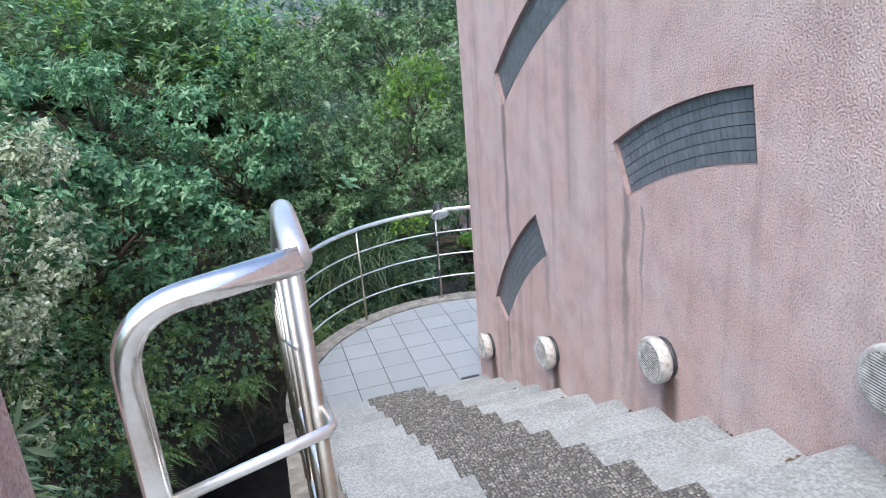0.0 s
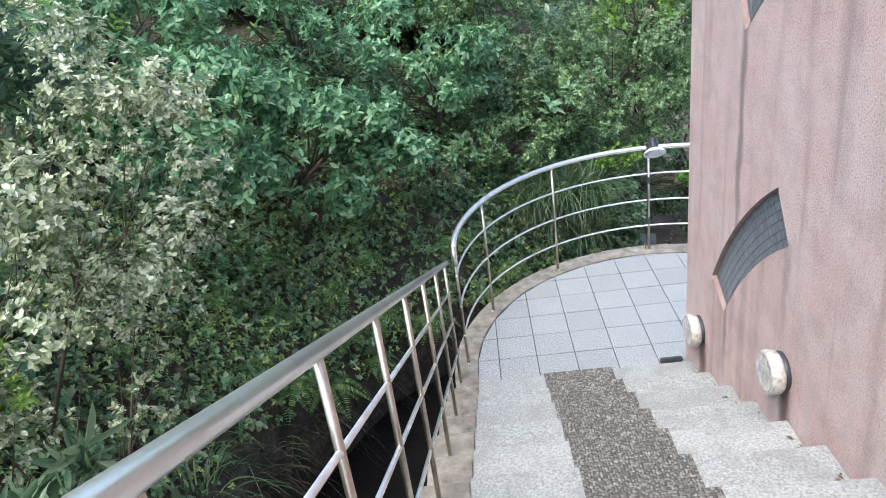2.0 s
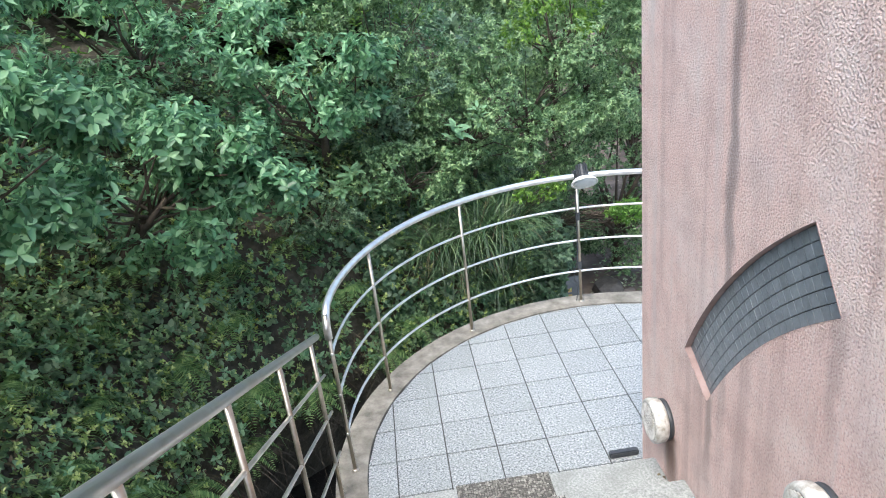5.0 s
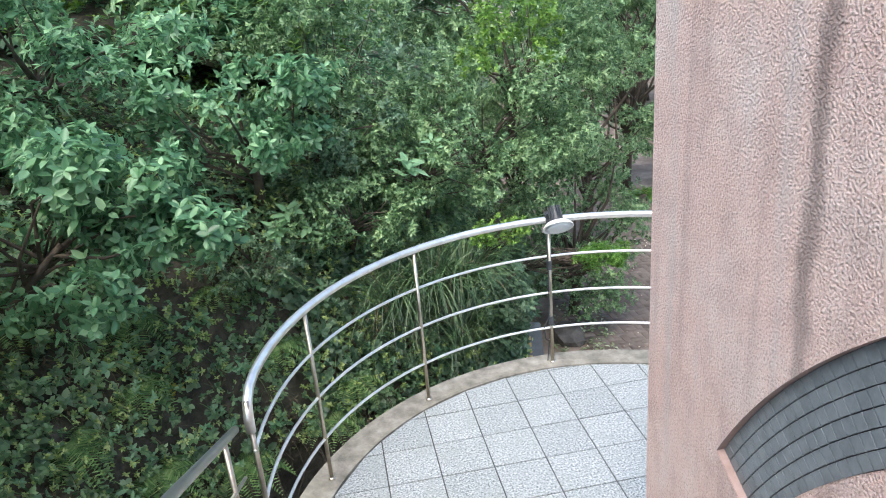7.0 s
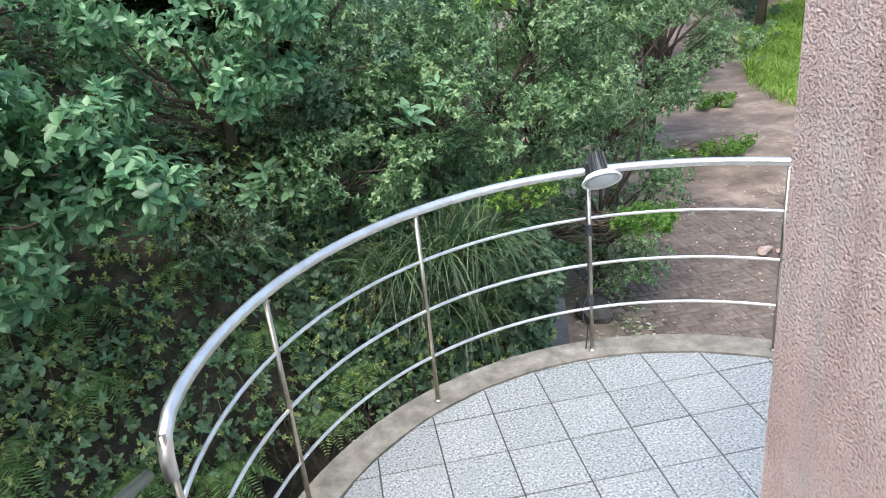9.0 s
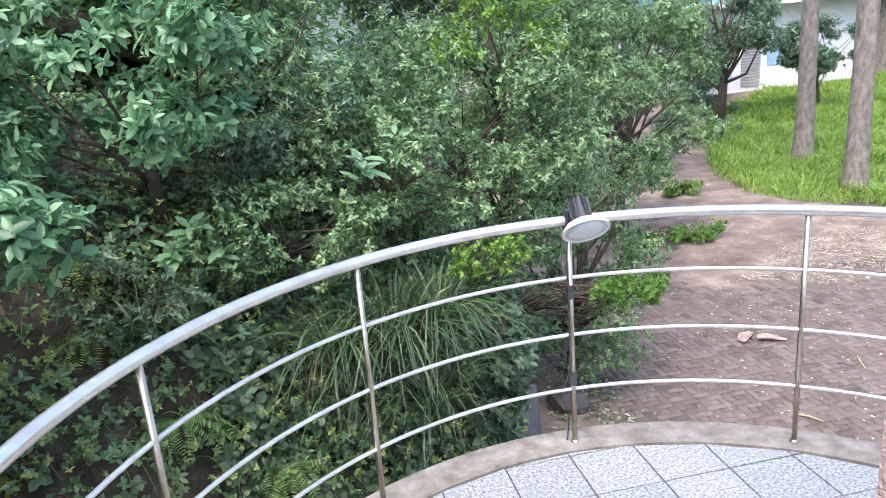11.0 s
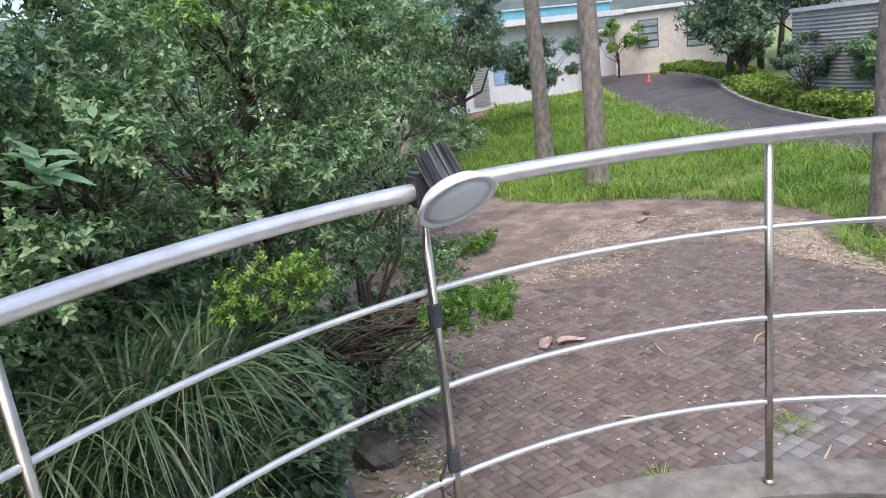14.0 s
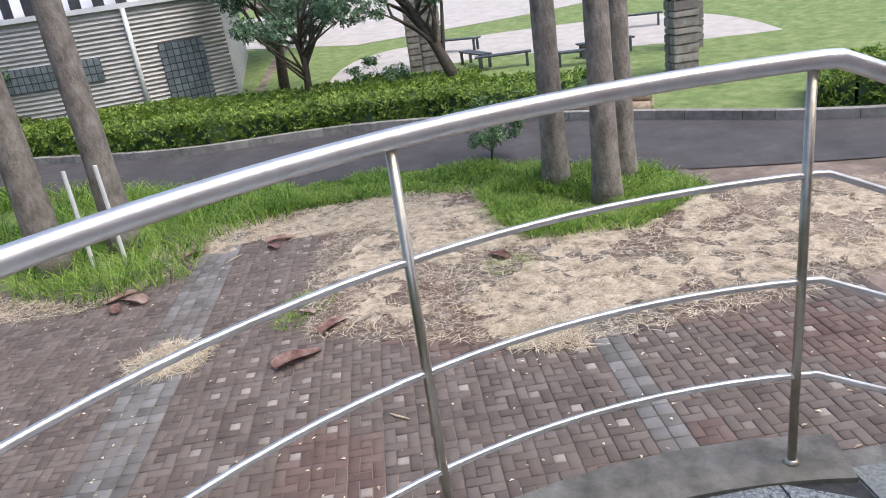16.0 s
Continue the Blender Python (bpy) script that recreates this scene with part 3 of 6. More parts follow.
for band in BANDS:
    n = len(band) // 2
    bm = bmesh.new()
    f = [bm.verts.new((WALL_X - 0.002, p[0], p[1])) for p in band]
    g = [bm.verts.new((WALL_X + 0.035, p[0], p[1])) for p in band]
    for i in range(len(band)):
        j = (i + 1) % len(band)
        bm.faces.new((f[i], f[j], g[j], g[i]))
    window = part("window", bm, M["reveal"], wall, "curved window band with a pink-brown reveal")
    bm = bmesh.new()
    top, bot = band[:n], band[n:][::-1]
    t_v = [bm.verts.new((WALL_X + 0.031, p[0], p[1])) for p in top]
    b_v = [bm.verts.new((WALL_X + 0.031, p[0], p[1])) for p in bot]
    for i in range(n - 1):
        bm.faces.new((t_v[i], t_v[i + 1], b_v[i + 1], b_v[i]))
    part("backing", bm, M["block_joint"], window, "dark joints between blocks")
    rows_n, cols_n = 6, 26
    for r in range(rows_n):
        for c in range(cols_n):
            def at(u, v):
                k = u * (n - 1)
                i = min(int(k), n - 2)
                return top[i].lerp(top[i + 1], k - i).lerp(bot[i].lerp(bot[i + 1], k - i), v)
            g_u, g_v = 0.05 / cols_n, 0.03 / rows_n
            q = [at(c / cols_n + g_u, r / rows_n + g_v), at((c + 1) / cols_n - g_u, r / rows_n + g_v),
                 at((c + 1) / cols_n - g_u, (r + 1) / rows_n - g_v), at(c / cols_n + g_u, (r + 1) / rows_n - g_v)]
            mid = sum(q, Vector((0, 0))) / 4
            bm = bmesh.new()
            lo = [bm.verts.new((WALL_X + 0.030, p[0], p[1])) for p in q]
            hi = [bm.verts.new((WALL_X + 0.025, *(mid + (p - mid) * 0.96))) for p in q]
            bm.faces.new(hi)
            for i in range(4):
                j = (i + 1) % 4
                bm.faces.new((lo[i], lo[j], hi[j], hi[i]))
            part("block", bm, M["glass_block"], window)

# dark drain stub at the foot of the wall
drain = thing("drain_stub", (1.94, 6.03, 0), "small dark metal drain stub at the foot of the wall", "drain")
part("stub", boxed(1.83, 6.0, 0.0, 1.995, 6.04, 0.035, bevel=0.006), M["dark_plastic"], drain)

# pink pier beside the top of the stair
pier2 = thing("wall_pier", (-0.8, 1.57, TOP_Z), "pink stucco parapet beside the stair head", "wall", kind="structure")
part("parapet", boxed(-1.5, 1.40, TOP_Z - 0.5, -0.1, 1.605, TOP_Z + 1.05, bevel=0.01), M["stucco"], pier2)


# ---- wall lamps along the stair ----
def wall_lamp(y, z):
    lamp = thing("bulkhead_lamp", (WALL_X, y, z), "round white bulkhead lamp with ribbed lens, grimy and rust-stained", "lamp", "bulkhead lamps on the stair wall")
    m = Matrix.Translation((WALL_X, y, z)) @ Matrix.Rotation(radians(-90), 4, "Y") @ Matrix.Diagonal((1, 1, 0.82, 1))
    part("base_ring", lathe(bmesh.new(), [(0.098, 0.0), (0.1, 0.006), (0.1, 0.022), (0.094, 0.03)], m, 28), M["dark_plastic"], lamp, "dark base ring", True)
    part("housing", lathe(bmesh.new(), [(0.092, 0.02), (0.101, 0.034), (0.108, 0.042), (0.112, 0.085), (0.106, 0.105), (0.094, 0.112), (0.090, 0.108)], m, 32), M["lamp_shell"], lamp, "white painted housing with grime", True)
    part("lens", lathe(bmesh.new(), [(0.091, 0.1085), (0.06, 0.1135), (0.01, 0.115)], m, 28), M["lamp_lens"], lamp, "ribbed glass lens", True)
    bm = bmesh.new()
    for i in range(-9, 10):
        h = i * 0.0093
        w = math.sqrt(max(0.0885 ** 2 - h * h, 0))
        if w > 0.01:
            c = [m @ Vector(p) for p in ((h - 0.0022, -w, 0.116), (h + 0.0022, -w, 0.116), (h + 0.0022, w, 0.116), (h - 0.0022, w, 0.116))]
            d = [m @ Vector(p) for p in ((h - 0.0022, -w, 0.108), (h + 0.0022, -w, 0.108), (h + 0.0022, w, 0.108), (h - 0.0022, w, 0.108))]
            cv, dv = [bm.verts.new(p) for p in c], [bm.verts.new(p) for p in d]
            bm.faces.new(cv)
            for k in range(4):
                bm.faces.new((cv[k], dv[k], dv[(k + 1) % 4], cv[(k + 1) % 4]))
    part("louvre", bm, M["lamp_shell"], lamp, "white louvre ribs")
    return lamp


for y, z in ((5.63, 0.52), (4.39, 1.07), (3.13, 1.65), (1.92, 2.19), (0.68, 2.75)):
    wall_lamp(y, z)

# ---- railings ----
TOP_RAIL, MIDS = 1.055, (0.276, 0.538, 0.802)


def on_arc(deg, z, r=RAIL_R):
    return (CX + r * math.cos(radians(deg)), CY + r * math.sin(radians(deg)), z)


railing = thing("landing_railing", on_arc(90, 0), "curved stainless steel railing round the landing", "railing")
P_ANG = [math.degrees(math.atan2(y - CY, x - CX)) for x, y in ((0.609, 7.02), (1.285, 7.63), (2.19, 7.86), (3.08, 7.53), (3.665, 6.815), (3.813, 5.905))]
START = 177.0
curve = [on_arc(START, 0.90), on_arc(START - 0.3, 0.97), on_arc(START - 1.2, 1.02), on_arc(START - 3.5, 1.047)]
curve += [on_arc(START - 7 - (START - 7 + 8.5) * i / 60, TOP_RAIL) for i in range(61)]
SLOPE = 0.46
rail_end = Vector(on_arc(-8.5, TOP_RAIL))
down = [rail_end + Vector((0.005, -0.04, -0.004)), rail_end + Vector((0.005, -0.1, -0.03)), rail_end + Vector((0.005, -4.6, -0.03 - 4.5 * SLOPE))]
part("top_rail", tube(bmesh.new(), curve + down, 0.0215, 16), M["steel"], railing, "polished steel handrail", True)
for z in MIDS:
    mid_pts = [on_arc(START - (START + 8.5) * i / 60, z) for i in range(61)]
    e = Vector(mid_pts[-1])
    mid_pts += [e + Vector((0.003, -0.03, -0.004)), e + Vector((0.003, -4.5, -0.004 - 4.47 * SLOPE))]
    part("mid_rail", tube(bmesh.new(), mid_pts, 0.0085, 10), M["steel"], railing, "thin steel rod", True)
for a in [START - 0.5] + P_ANG:
    bm = tube(bmesh.new(), [on_arc(a, -0.01), on_arc(a, TOP_RAIL - 0.02)], 0.0115, 12)
    part("post", bm, M["steel_post"], railing, "steel post", True)
    x, y, _ = on_arc(a, 0)
    part("foot", lathe(bmesh.new(), [(0.02, 0.006), (0.019, 0.012), (0.0125, 0.02)], Matrix.Translation((x, y, 0)), 12), M["steel_post"], railing, "rusty post foot", True)
for k in range(1, 6):
    y = 5.85 - 0.74 * k
    z = -(5.85 - y) * SLOPE
    part("post", tube(bmesh.new(), [(CX + 1.71, y, z - 0.25), (CX + 1.71, y, z + TOP_RAIL - 0.06)], 0.0115, 12), M["steel_post"], railing, "steel post", True)

RAIL_X = 0.327


def rail_z(y):
    return 1.026 + SLOPE * (6.003 - y)


stair_rail = thing("stair_railing", (RAIL_X, 4, 0.8), "straight stainless steel stair railing, brown reflections tinted into its posts", "railing")
LEVEL = 3.036
BREAK = 6.003 - (LEVEL - 1.026) / SLOPE
LEG_X, HEAD_Y = 0.108, 1.39
pts = [(RAIL_X, 6.235, rail_z(6.235)), *bend((RAIL_X, 6.2, rail_z(6.2)), (RAIL_X, BREAK, LEVEL), (RAIL_X, 1.4, LEVEL), 0.03, 3), (RAIL_X, HEAD_Y, LEVEL)]
part("handrail", tube(bmesh.new(), pts, 0.018, 16), M["steel_rail"], stair_rail, "polished steel handrail", True)
pts = [(RAIL_X + 0.004, HEAD_Y, LEVEL), *bend((RAIL_X, HEAD_Y, LEVEL), (LEG_X, HEAD_Y, LEVEL - 0.032), (LEG_X, HEAD_Y, 2), 0.085, 8), (LEG_X, HEAD_Y, TOP_Z)]
part("return_rail", tube(bmesh.new(), pts, 0.018, 16), M["steel_polished"], stair_rail, "rounded steel return with rust spots", True)
for off in (0.242, 0.482, 0.76):
    a, b = 6.24, (1.96 if off < 0.3 else 1.50)
    part("mid_rail", tube(bmesh.new(), [(RAIL_X, a, rail_z(a) - off), (RAIL_X, b, rail_z(b) - off)], 0.0085, 10), M["steel"], stair_rail, "thin steel rod", True)
part("head_rod", tube(bmesh.new(), [(RAIL_X + 0.011, 1.93, rail_z(1.93) - 0.26), (RAIL_X + 0.011, HEAD_Y + 0.02, 2.785), (RAIL_X + 0.006, HEAD_Y, 2.79), (LEG_X, HEAD_Y, 2.735)], 0.0085, 10), M["steel"], stair_rail, "thin steel rod", True)
for y in (1.50, 1.98, 2.618, 3.222, 3.84, 4.507, 5.212, 6.003):
    k = max(0, math.ceil((NOSE - y) / TREAD))
    part("post", tube(bmesh.new(), [(RAIL_X, y, min(RISE * k, TOP_Z) - 0.12), (RAIL_X, y, min(rail_z(y), LEVEL) - 0.015)], 0.0112, 12), M["steel_post"], stair_rail, "steel post", True)

# ---- clamp spotlight on the landing railing ----
ang = P_ANG[2]
sx, sy, _ = on_arc(ang, 0)
spot = thing("clamp_spotlight", (sx, sy, TOP_RAIL), "dark clamp spotlight with white dish reflector and hanging cable", "spotlight")
ax = Vector((-0.02, -0.66, -0.75)).normalized()
head = Vector((sx + 0.03, sy - 0.045, TOP_RAIL + 0.065))
mq = Matrix.Translation(head) @ ax.to_track_quat("Z", "Y").to_matrix().to_4x4()
part("body", lathe(bmesh.new(), [(0.025, -0.03), (0.032, -0.025), (0.036, 0.06), (0.040, 0.075)], mq, 20), M["dark_plastic"], spot, "black heat-sink body", True)
for i in range(14):
    t = 2 * math.pi * i / 14
    bm = bmesh.new()
    box(bm, 0.030, -0.0028, -0.03, 0.043, 0.0028, 0.066)
    bm.transform(mq @ Matrix.Rotation(t, 4, "Z"))
    part("fin", bm, M["dark_plastic"], spot)
part("dish", lathe(bmesh.new(), [(0.042, 0.070), (0.075, 0.082), (0.098, 0.108), (0.100, 0.116), (0.096, 0.118), (0.09, 0.114)], mq, 36), M["dish_white"], spot, "white dish reflector", True)
part("glass", lathe(bmesh.new(), [(0.0925, 0.1125), (0.05, 0.122), (0.008, 0.125)], mq, 30), M["frost"], spot, "frosted front glass", True)
part("clamp", boxed(sx - 0.022, sy - 0.03, TOP_RAIL - 0.04, sx + 0.016, sy + 0.03, TOP_RAIL + 0.045, bevel=0.008), M["dark_plastic"], spot, "black clamp")
cable = [(sx - 0.012, sy - 0.03, TOP_RAIL - 0.02), (sx - 0.02, sy - 0.016, 0.9), (sx - 0.014, sy - 0.012, 0.72), (sx - 0.016, sy - 0.012, 0.45), (sx - 0.02, sy - 0.01, 0.36), (sx - 0.05, sy, 0.28), (sx - 0.045, sy, 0.2), (sx - 0.02, sy, 0.17), (sx - 0.028, sy + 0.02, 0.02), (sx - 0.04, sy + 0.09, -0.2)]
part("cable", tube(bmesh.new(), cable, 0.0038, 8), M["dark_plastic"], spot, "black cable", True)
for z in (0.74, 0.33):
    part("tape", tube(bmesh.new(), [(sx - 0.004, sy - 0.004, z - 0.03), (sx - 0.004, sy - 0.004, z + 0.03)], 0.0185, 12), M["dark_plastic"], spot, "black tape wrap")

# ---- ground, road, yard ----
def ground_z(x, y):
    d = np.hypot(np.asarray(x, dtype=float) - 2, np.asarray(y, dtype=float) - 6.7)
    return YARD + 0.035 * np.clip(d - 20, 0, 60)


def settle(x, y):
    """Plan places drawn in towards the landing, the more the further out."""
    k = 1 / (1 + 0.0037 * math.hypot(x - 2, y - 6.7))
    return 2 + (x - 2) * k, 6.7 + (y - 6.7) * k


radii = [0.01, 2, 4, 6, 8, 10, 12, 14, 16, 18, 20, 22, 25, 28, 32, 36, 42, 50, 60, 80, 120, 250, 600, 1500]
ang_n = 72
gv, gf = [], []
for r in radii:
    for k in range(ang_n):
        x, y = 2 + r * math.cos(2 * math.pi * k / ang_n), 6.7 + r * math.sin(2 * math.pi * k / ang_n)
        gv.append((x, y, float(ground_z(x, y)) + 0.001))
for i in range(len(radii) - 1):
    for k in range(ang_n):
        j = (k + 1) % ang_n
        gf.append((i * ang_n + k, (i + 1) * ang_n + k, (i + 1) * ang_n + j, i * ang_n + j))
ob = link_mesh("ground", raw_mesh("ground", np.array(gv), np.array(gf)), M["ground"])
tagged(ob, "dusty brown earth of the yard and beyond", "ground", kind="structure")


def ribbon(name, left, right, lift, mat, label, category, sub=6):
    """A sheet between two polylines with as many points each, following the ground."""
    def fine(line):
        out = []
        for a, b in zip(line, line[1:]):
            out += [(a[0] + (b[0] - a[0]) * t / sub, a[1] + (b[1] - a[1]) * t / sub) for t in range(sub)]
        return out + [line[-1]]
    L, R = fine(left), fine(right)
    bm = bmesh.new()
    cols = 7
    grid = []
    for a, b in zip(L, R):
        row = []
        for c in range(cols):
            x, y = a[0] + (b[0] - a[0]) * c / (cols - 1), a[1] + (b[1] - a[1]) * c / (cols - 1)
            row.append(bm.verts.new((x, y, float(ground_z(x, y)) + lift)))
        grid.append(row)
    for p, q in zip(grid, grid[1:]):
        for c in range(cols - 1):
            bm.faces.new((p[c], p[c + 1], q[c + 1], q[c]))
    return tagged(part(name, bm, mat), label, category, kind="structure")


def spline(line, n=6):
    """Rounds a polyline."""
    out = []
    P = [line[0], *line, line[-1]]
    for i in range(1, len(P) - 2):
        for k in range(n):
            t = k / n
            a, b, c, d = (Vector(P[i + o]) for o in (-1, 0, 1, 2))
            v = 0.5 * ((2 * b) + (c - a) * t + (2 * a - 5 * b + 4 * c - d) * t * t + (3 * b - a - 3 * c + d) * t ** 3)
            out.append((v.x, v.y))
    return out + [tuple(line[-1])]


NEAR = spline([(10.5, -8), (12.4, -2), (13.9, 2.4), (16.0, 5.2), (16.5, 7.2), (16.8, 9.6), (19, 14), (21.3, 18.5), (22.6, 22.0), (24.6, 26.3), (28.5, 32.8), (35.5, 41.3), (40, 48)])
FAR = spline([(12.8, -8), (15.2, -2.0), (17.6, 1.1), (19.9, 4.4), (21.4, 8.0), (21.7, 11.9), (22.8, 15.0), (25.2, 20.4), (28.7, 25.6), (33.3, 30.6), (38.3, 35.3), (42.3, 41.5), (45, 49)])
NEAR, FAR = [settle(*p) for p in NEAR], [settle(*p) for p in FAR]
ribbon("road", NEAR, FAR, 0.02, M["asphalt"], "curving grey asphalt drive", "road", 2)
ribbon("lawn", [(p[0] + 0.2, p[1]) for p in FAR[:30]], [(75 + i * 0.6, -46 + i * 2) for i in range(30)], 0.012, M["lawn"], "short green lawn beyond the drive", "lawn", 1)
ribbon("lawn_far", [(p[0] + 0.2, p[1]) for p in FAR[29:]], [(92 + i, 14 + i * 1.6) for i in range(len(FAR) - 29)], 0.012, M["lawn"], "green verge beyond the drive", "lawn", 1)

# kerb stones on the far side of the drive
kerb = thing("kerb_far", (FAR[20][0], FAR[20][1], YARD), "weathered concrete kerb along the drive", "kerb", kind="structure")
for (ax_, ay_), (bx_, by_) in zip(FAR[3:-6], FAR[4:-5]):
    a, b = Vector((ax_, ay_)), Vector((bx_, by_))
    d = (b - a).normalized()
    nrm = Vector((d.y, -d.x))
    m = max(1, round((b - a).length / 0.9))
    for i in range(m):
        p, q = a.lerp(b, i / m) + d * 0.006, a.lerp(b, (i + 1) / m) - d * 0.006
        z = float(ground_z(p.x, p.y))
        part("kerb_stone", prism(bmesh.new(), [(p.x, p.y), (q.x, q.y), (q + nrm * 0.2).to_tuple(), (p + nrm * 0.2).to_tuple()], z - 0.05, z + 0.2), M["kerb"], kerb)


def patch(name, poly, lift, mat, label, category, wobble=0.25):
    """A flat patch with an uneven rim."""
    pts = spline([settle(*p) for p in poly + [poly[0]]], 8)[:-1]
    bm = bmesh.new()
    vs = []
    for x, y in pts:
        n_ = noise.noise_vector(Vector((x * 2.1, y * 2.1, 3))) * wobble + noise.noise_vector(Vector((x * 7, y * 7, 5))) * wobble * 0.4
        vs.append(bm.verts.new((x + n_.x, y + n_.y, float(ground_z(x, y)) + lift)))
    bmesh.ops.triangle_fill(bm, use_beauty=True, edges=[bm.edges.new((vs[i], vs[(i + 1) % len(vs)])) for i in range(len(vs))])
    for f in bm.faces:
        if f.normal.z < 0:
            f.normal_flip()
    me = bpy.data.meshes.new(name)
    bm.to_mesh(me)
    bm.free()
    return tagged(link_mesh(name, me, mat), label, category, kind="structure")


GRASS = ([(14.9, 9.6), (16.6, 9.8), (19, 14.3), (21.3, 18.7), (22.6, 22.2), (24.6, 26.5), (28.5, 33.0), (34, 40), (26, 40), (20.5, 35), (17, 31), (15.2, 27.4), (13.1, 23.6), (12.6, 21), (13.2, 19.6), (14.0, 19.0), (15.2, 16), (14.4, 14), (12.9, 13.3), (12.2, 11.9), (12.7, 10.8), (14.1, 10.8)],
         [(14.9, 9.8), (16.6, 9.5), (16.4, 7.1), (15.9, 5.1), (14.3, 5.5), (14.9, 7.3)],
         [(12.6, 5.4), (11.7, 5.1), (11.5, 3.7), (12.6, 2.3), (14.0, 2.6), (15.8, 5.1), (14.3, 5.5)])
for poly in GRASS:
    patch("grass_bed", poly, 0.008, M["grass_bed"], "green earth under tall grass", "grass bed", 0.4)
STRAW = ([(10.0, 7.6), (11.4, 7.7), (12.7, 7.6), (14.4, 6.4), (14.2, 5.5), (12.6, 5.3), (11.7, 5.0), (11.5, 3.6), (12.4, 2.0), (11.8, 0.3), (9.6, 0.8), (9.2, 3.4), (9.0, 5.2), (9.6, 6.7)],
         [(13.5, 10.8), (12.6, 10.6), (11.8, 11.6), (11.9, 13.0), (12.9, 14.8), (13.9, 14.0), (12.9, 13.1), (12.2, 11.9), (12.7, 10.9)],
         [(14.7, 9.7), (14.9, 7.4), (14.3, 6.4), (13.2, 7.4), (13.6, 9.2), (13.4, 10.6), (14.1, 10.7)],
         [(9.4, 9.4), (9.9, 9.3), (10.2, 9.8), (9.8, 10.2), (9.4, 10.0)], [(8.5, 5.3), (9.1, 5.2), (9.2, 5.8), (8.7, 6.0)],
         [(8.6, 15.4), (10.2, 16.6), (11.8, 17.2), (13.2, 16.2), (13.4, 14.8), (12.6, 14.2), (11.2, 15.2), (9.8, 14.6)])


def inside(poly, x, y):
    x, y = np.asarray(x), np.asarray(y)
    hit = np.zeros(x.shape, bool)
    for (x0, y0), (x1, y1) in zip(poly, poly[1:] + poly[:1]):
        c = ((y0 > y) != (y1 > y)) & (x < (x1 - x0) * (y - y0) / (y1 - y0 + 1e-12) + x0)
        hit ^= c
    return hit


def scatter(poly, n):
    poly = [settle(*p) for p in poly]
    p = np.array(poly)
    lo, hi = p.min(0), p.max(0)
    q = RNG.uniform(lo, hi, (n * 4, 2))
    return q[inside(poly, q[:, 0], q[:, 1])][:n]


def litter(poly, count, r0, r1):
    """Thin overlapping ragged mats of litter with bare gaps between them."""
    q = scatter(poly, count)
    keep_ = np.array([noise.noise(Vector((a * 0.9, b * 0.9, 4))) for a, b in q]) > RNG.uniform(-0.55, 0.2, len(q))
    q = q[keep_]
    k = 14
    t = np.linspace(0, 2 * np.pi, k, endpoint=False)[None]
    r = RNG.uniform(r0, r1, (len(q), 1)) * RNG.uniform(0.45, 1.2, (len(q), k))
    sx_ = RNG.uniform(0.7, 1.6, (len(q), 1))
    a = RNG.uniform(0, 6.28, (len(q), 1))
    px, py = r * np.cos(t) * sx_, r * np.sin(t)
    x, y = q[:, :1] + px * np.cos(a) - py * np.sin(a), q[:, 1:] + px * np.sin(a) + py * np.cos(a)
    z = ground_z(x, y) + 0.013
    top = np.concatenate([q, ground_z(q[:, :1], q[:, 1:]) + 0.022 + np.linspace(0, 0.012, len(q))[:, None]], 1)
    vs = np.concatenate([top[:, None], np.stack([x, y, z], 2)], 1).reshape(-1, 3)
    f = np.array([[0, 1 + i, 1 + (i + 1) % k] for i in range(k)])
    return vs, (np.arange(len(q))[:, None, None] * (k + 1) + f).reshape(-1, 3)


for poly, count in zip((STRAW[0], STRAW[2], STRAW[3], STRAW[4]), (260, 70, 3, 5)):
    tagged(foliage("straw_litter", [litter(poly, count, 0.1, 0.34)], M["straw_bed"]), "dry pale straw strewn over the pavers", "straw", kind="stuff")
for poly, count in zip(STRAW, (20000, 4200, 7400, 1500, 1200, 2600)):
    c = np.array(poly).mean(0)
    q = scatter([((x - c[0]) * 1.2 + c[0], (y - c[1]) * 1.2 + c[1]) for x, y in poly], count)
    t = RNG.uniform(0, 6.28, len(q))
    root = np.stack([q[:, 0], q[:, 1], ground_z(q[:, 0], q[:, 1]) + RNG.uniform(0.02, 0.045, len(q))], 1)
    hd = np.stack([np.cos(t), np.sin(t), RNG.uniform(-0.02, 0.22, len(q))], 1)
    ob = foliage("straw", [blades(root, hd, RNG.uniform(0.05, 0.2, len(q)), 0.0055, 0.12, 2)], M["straw"])
    tagged(ob, "loose dry straw stalks", "straw", kind="stuff")
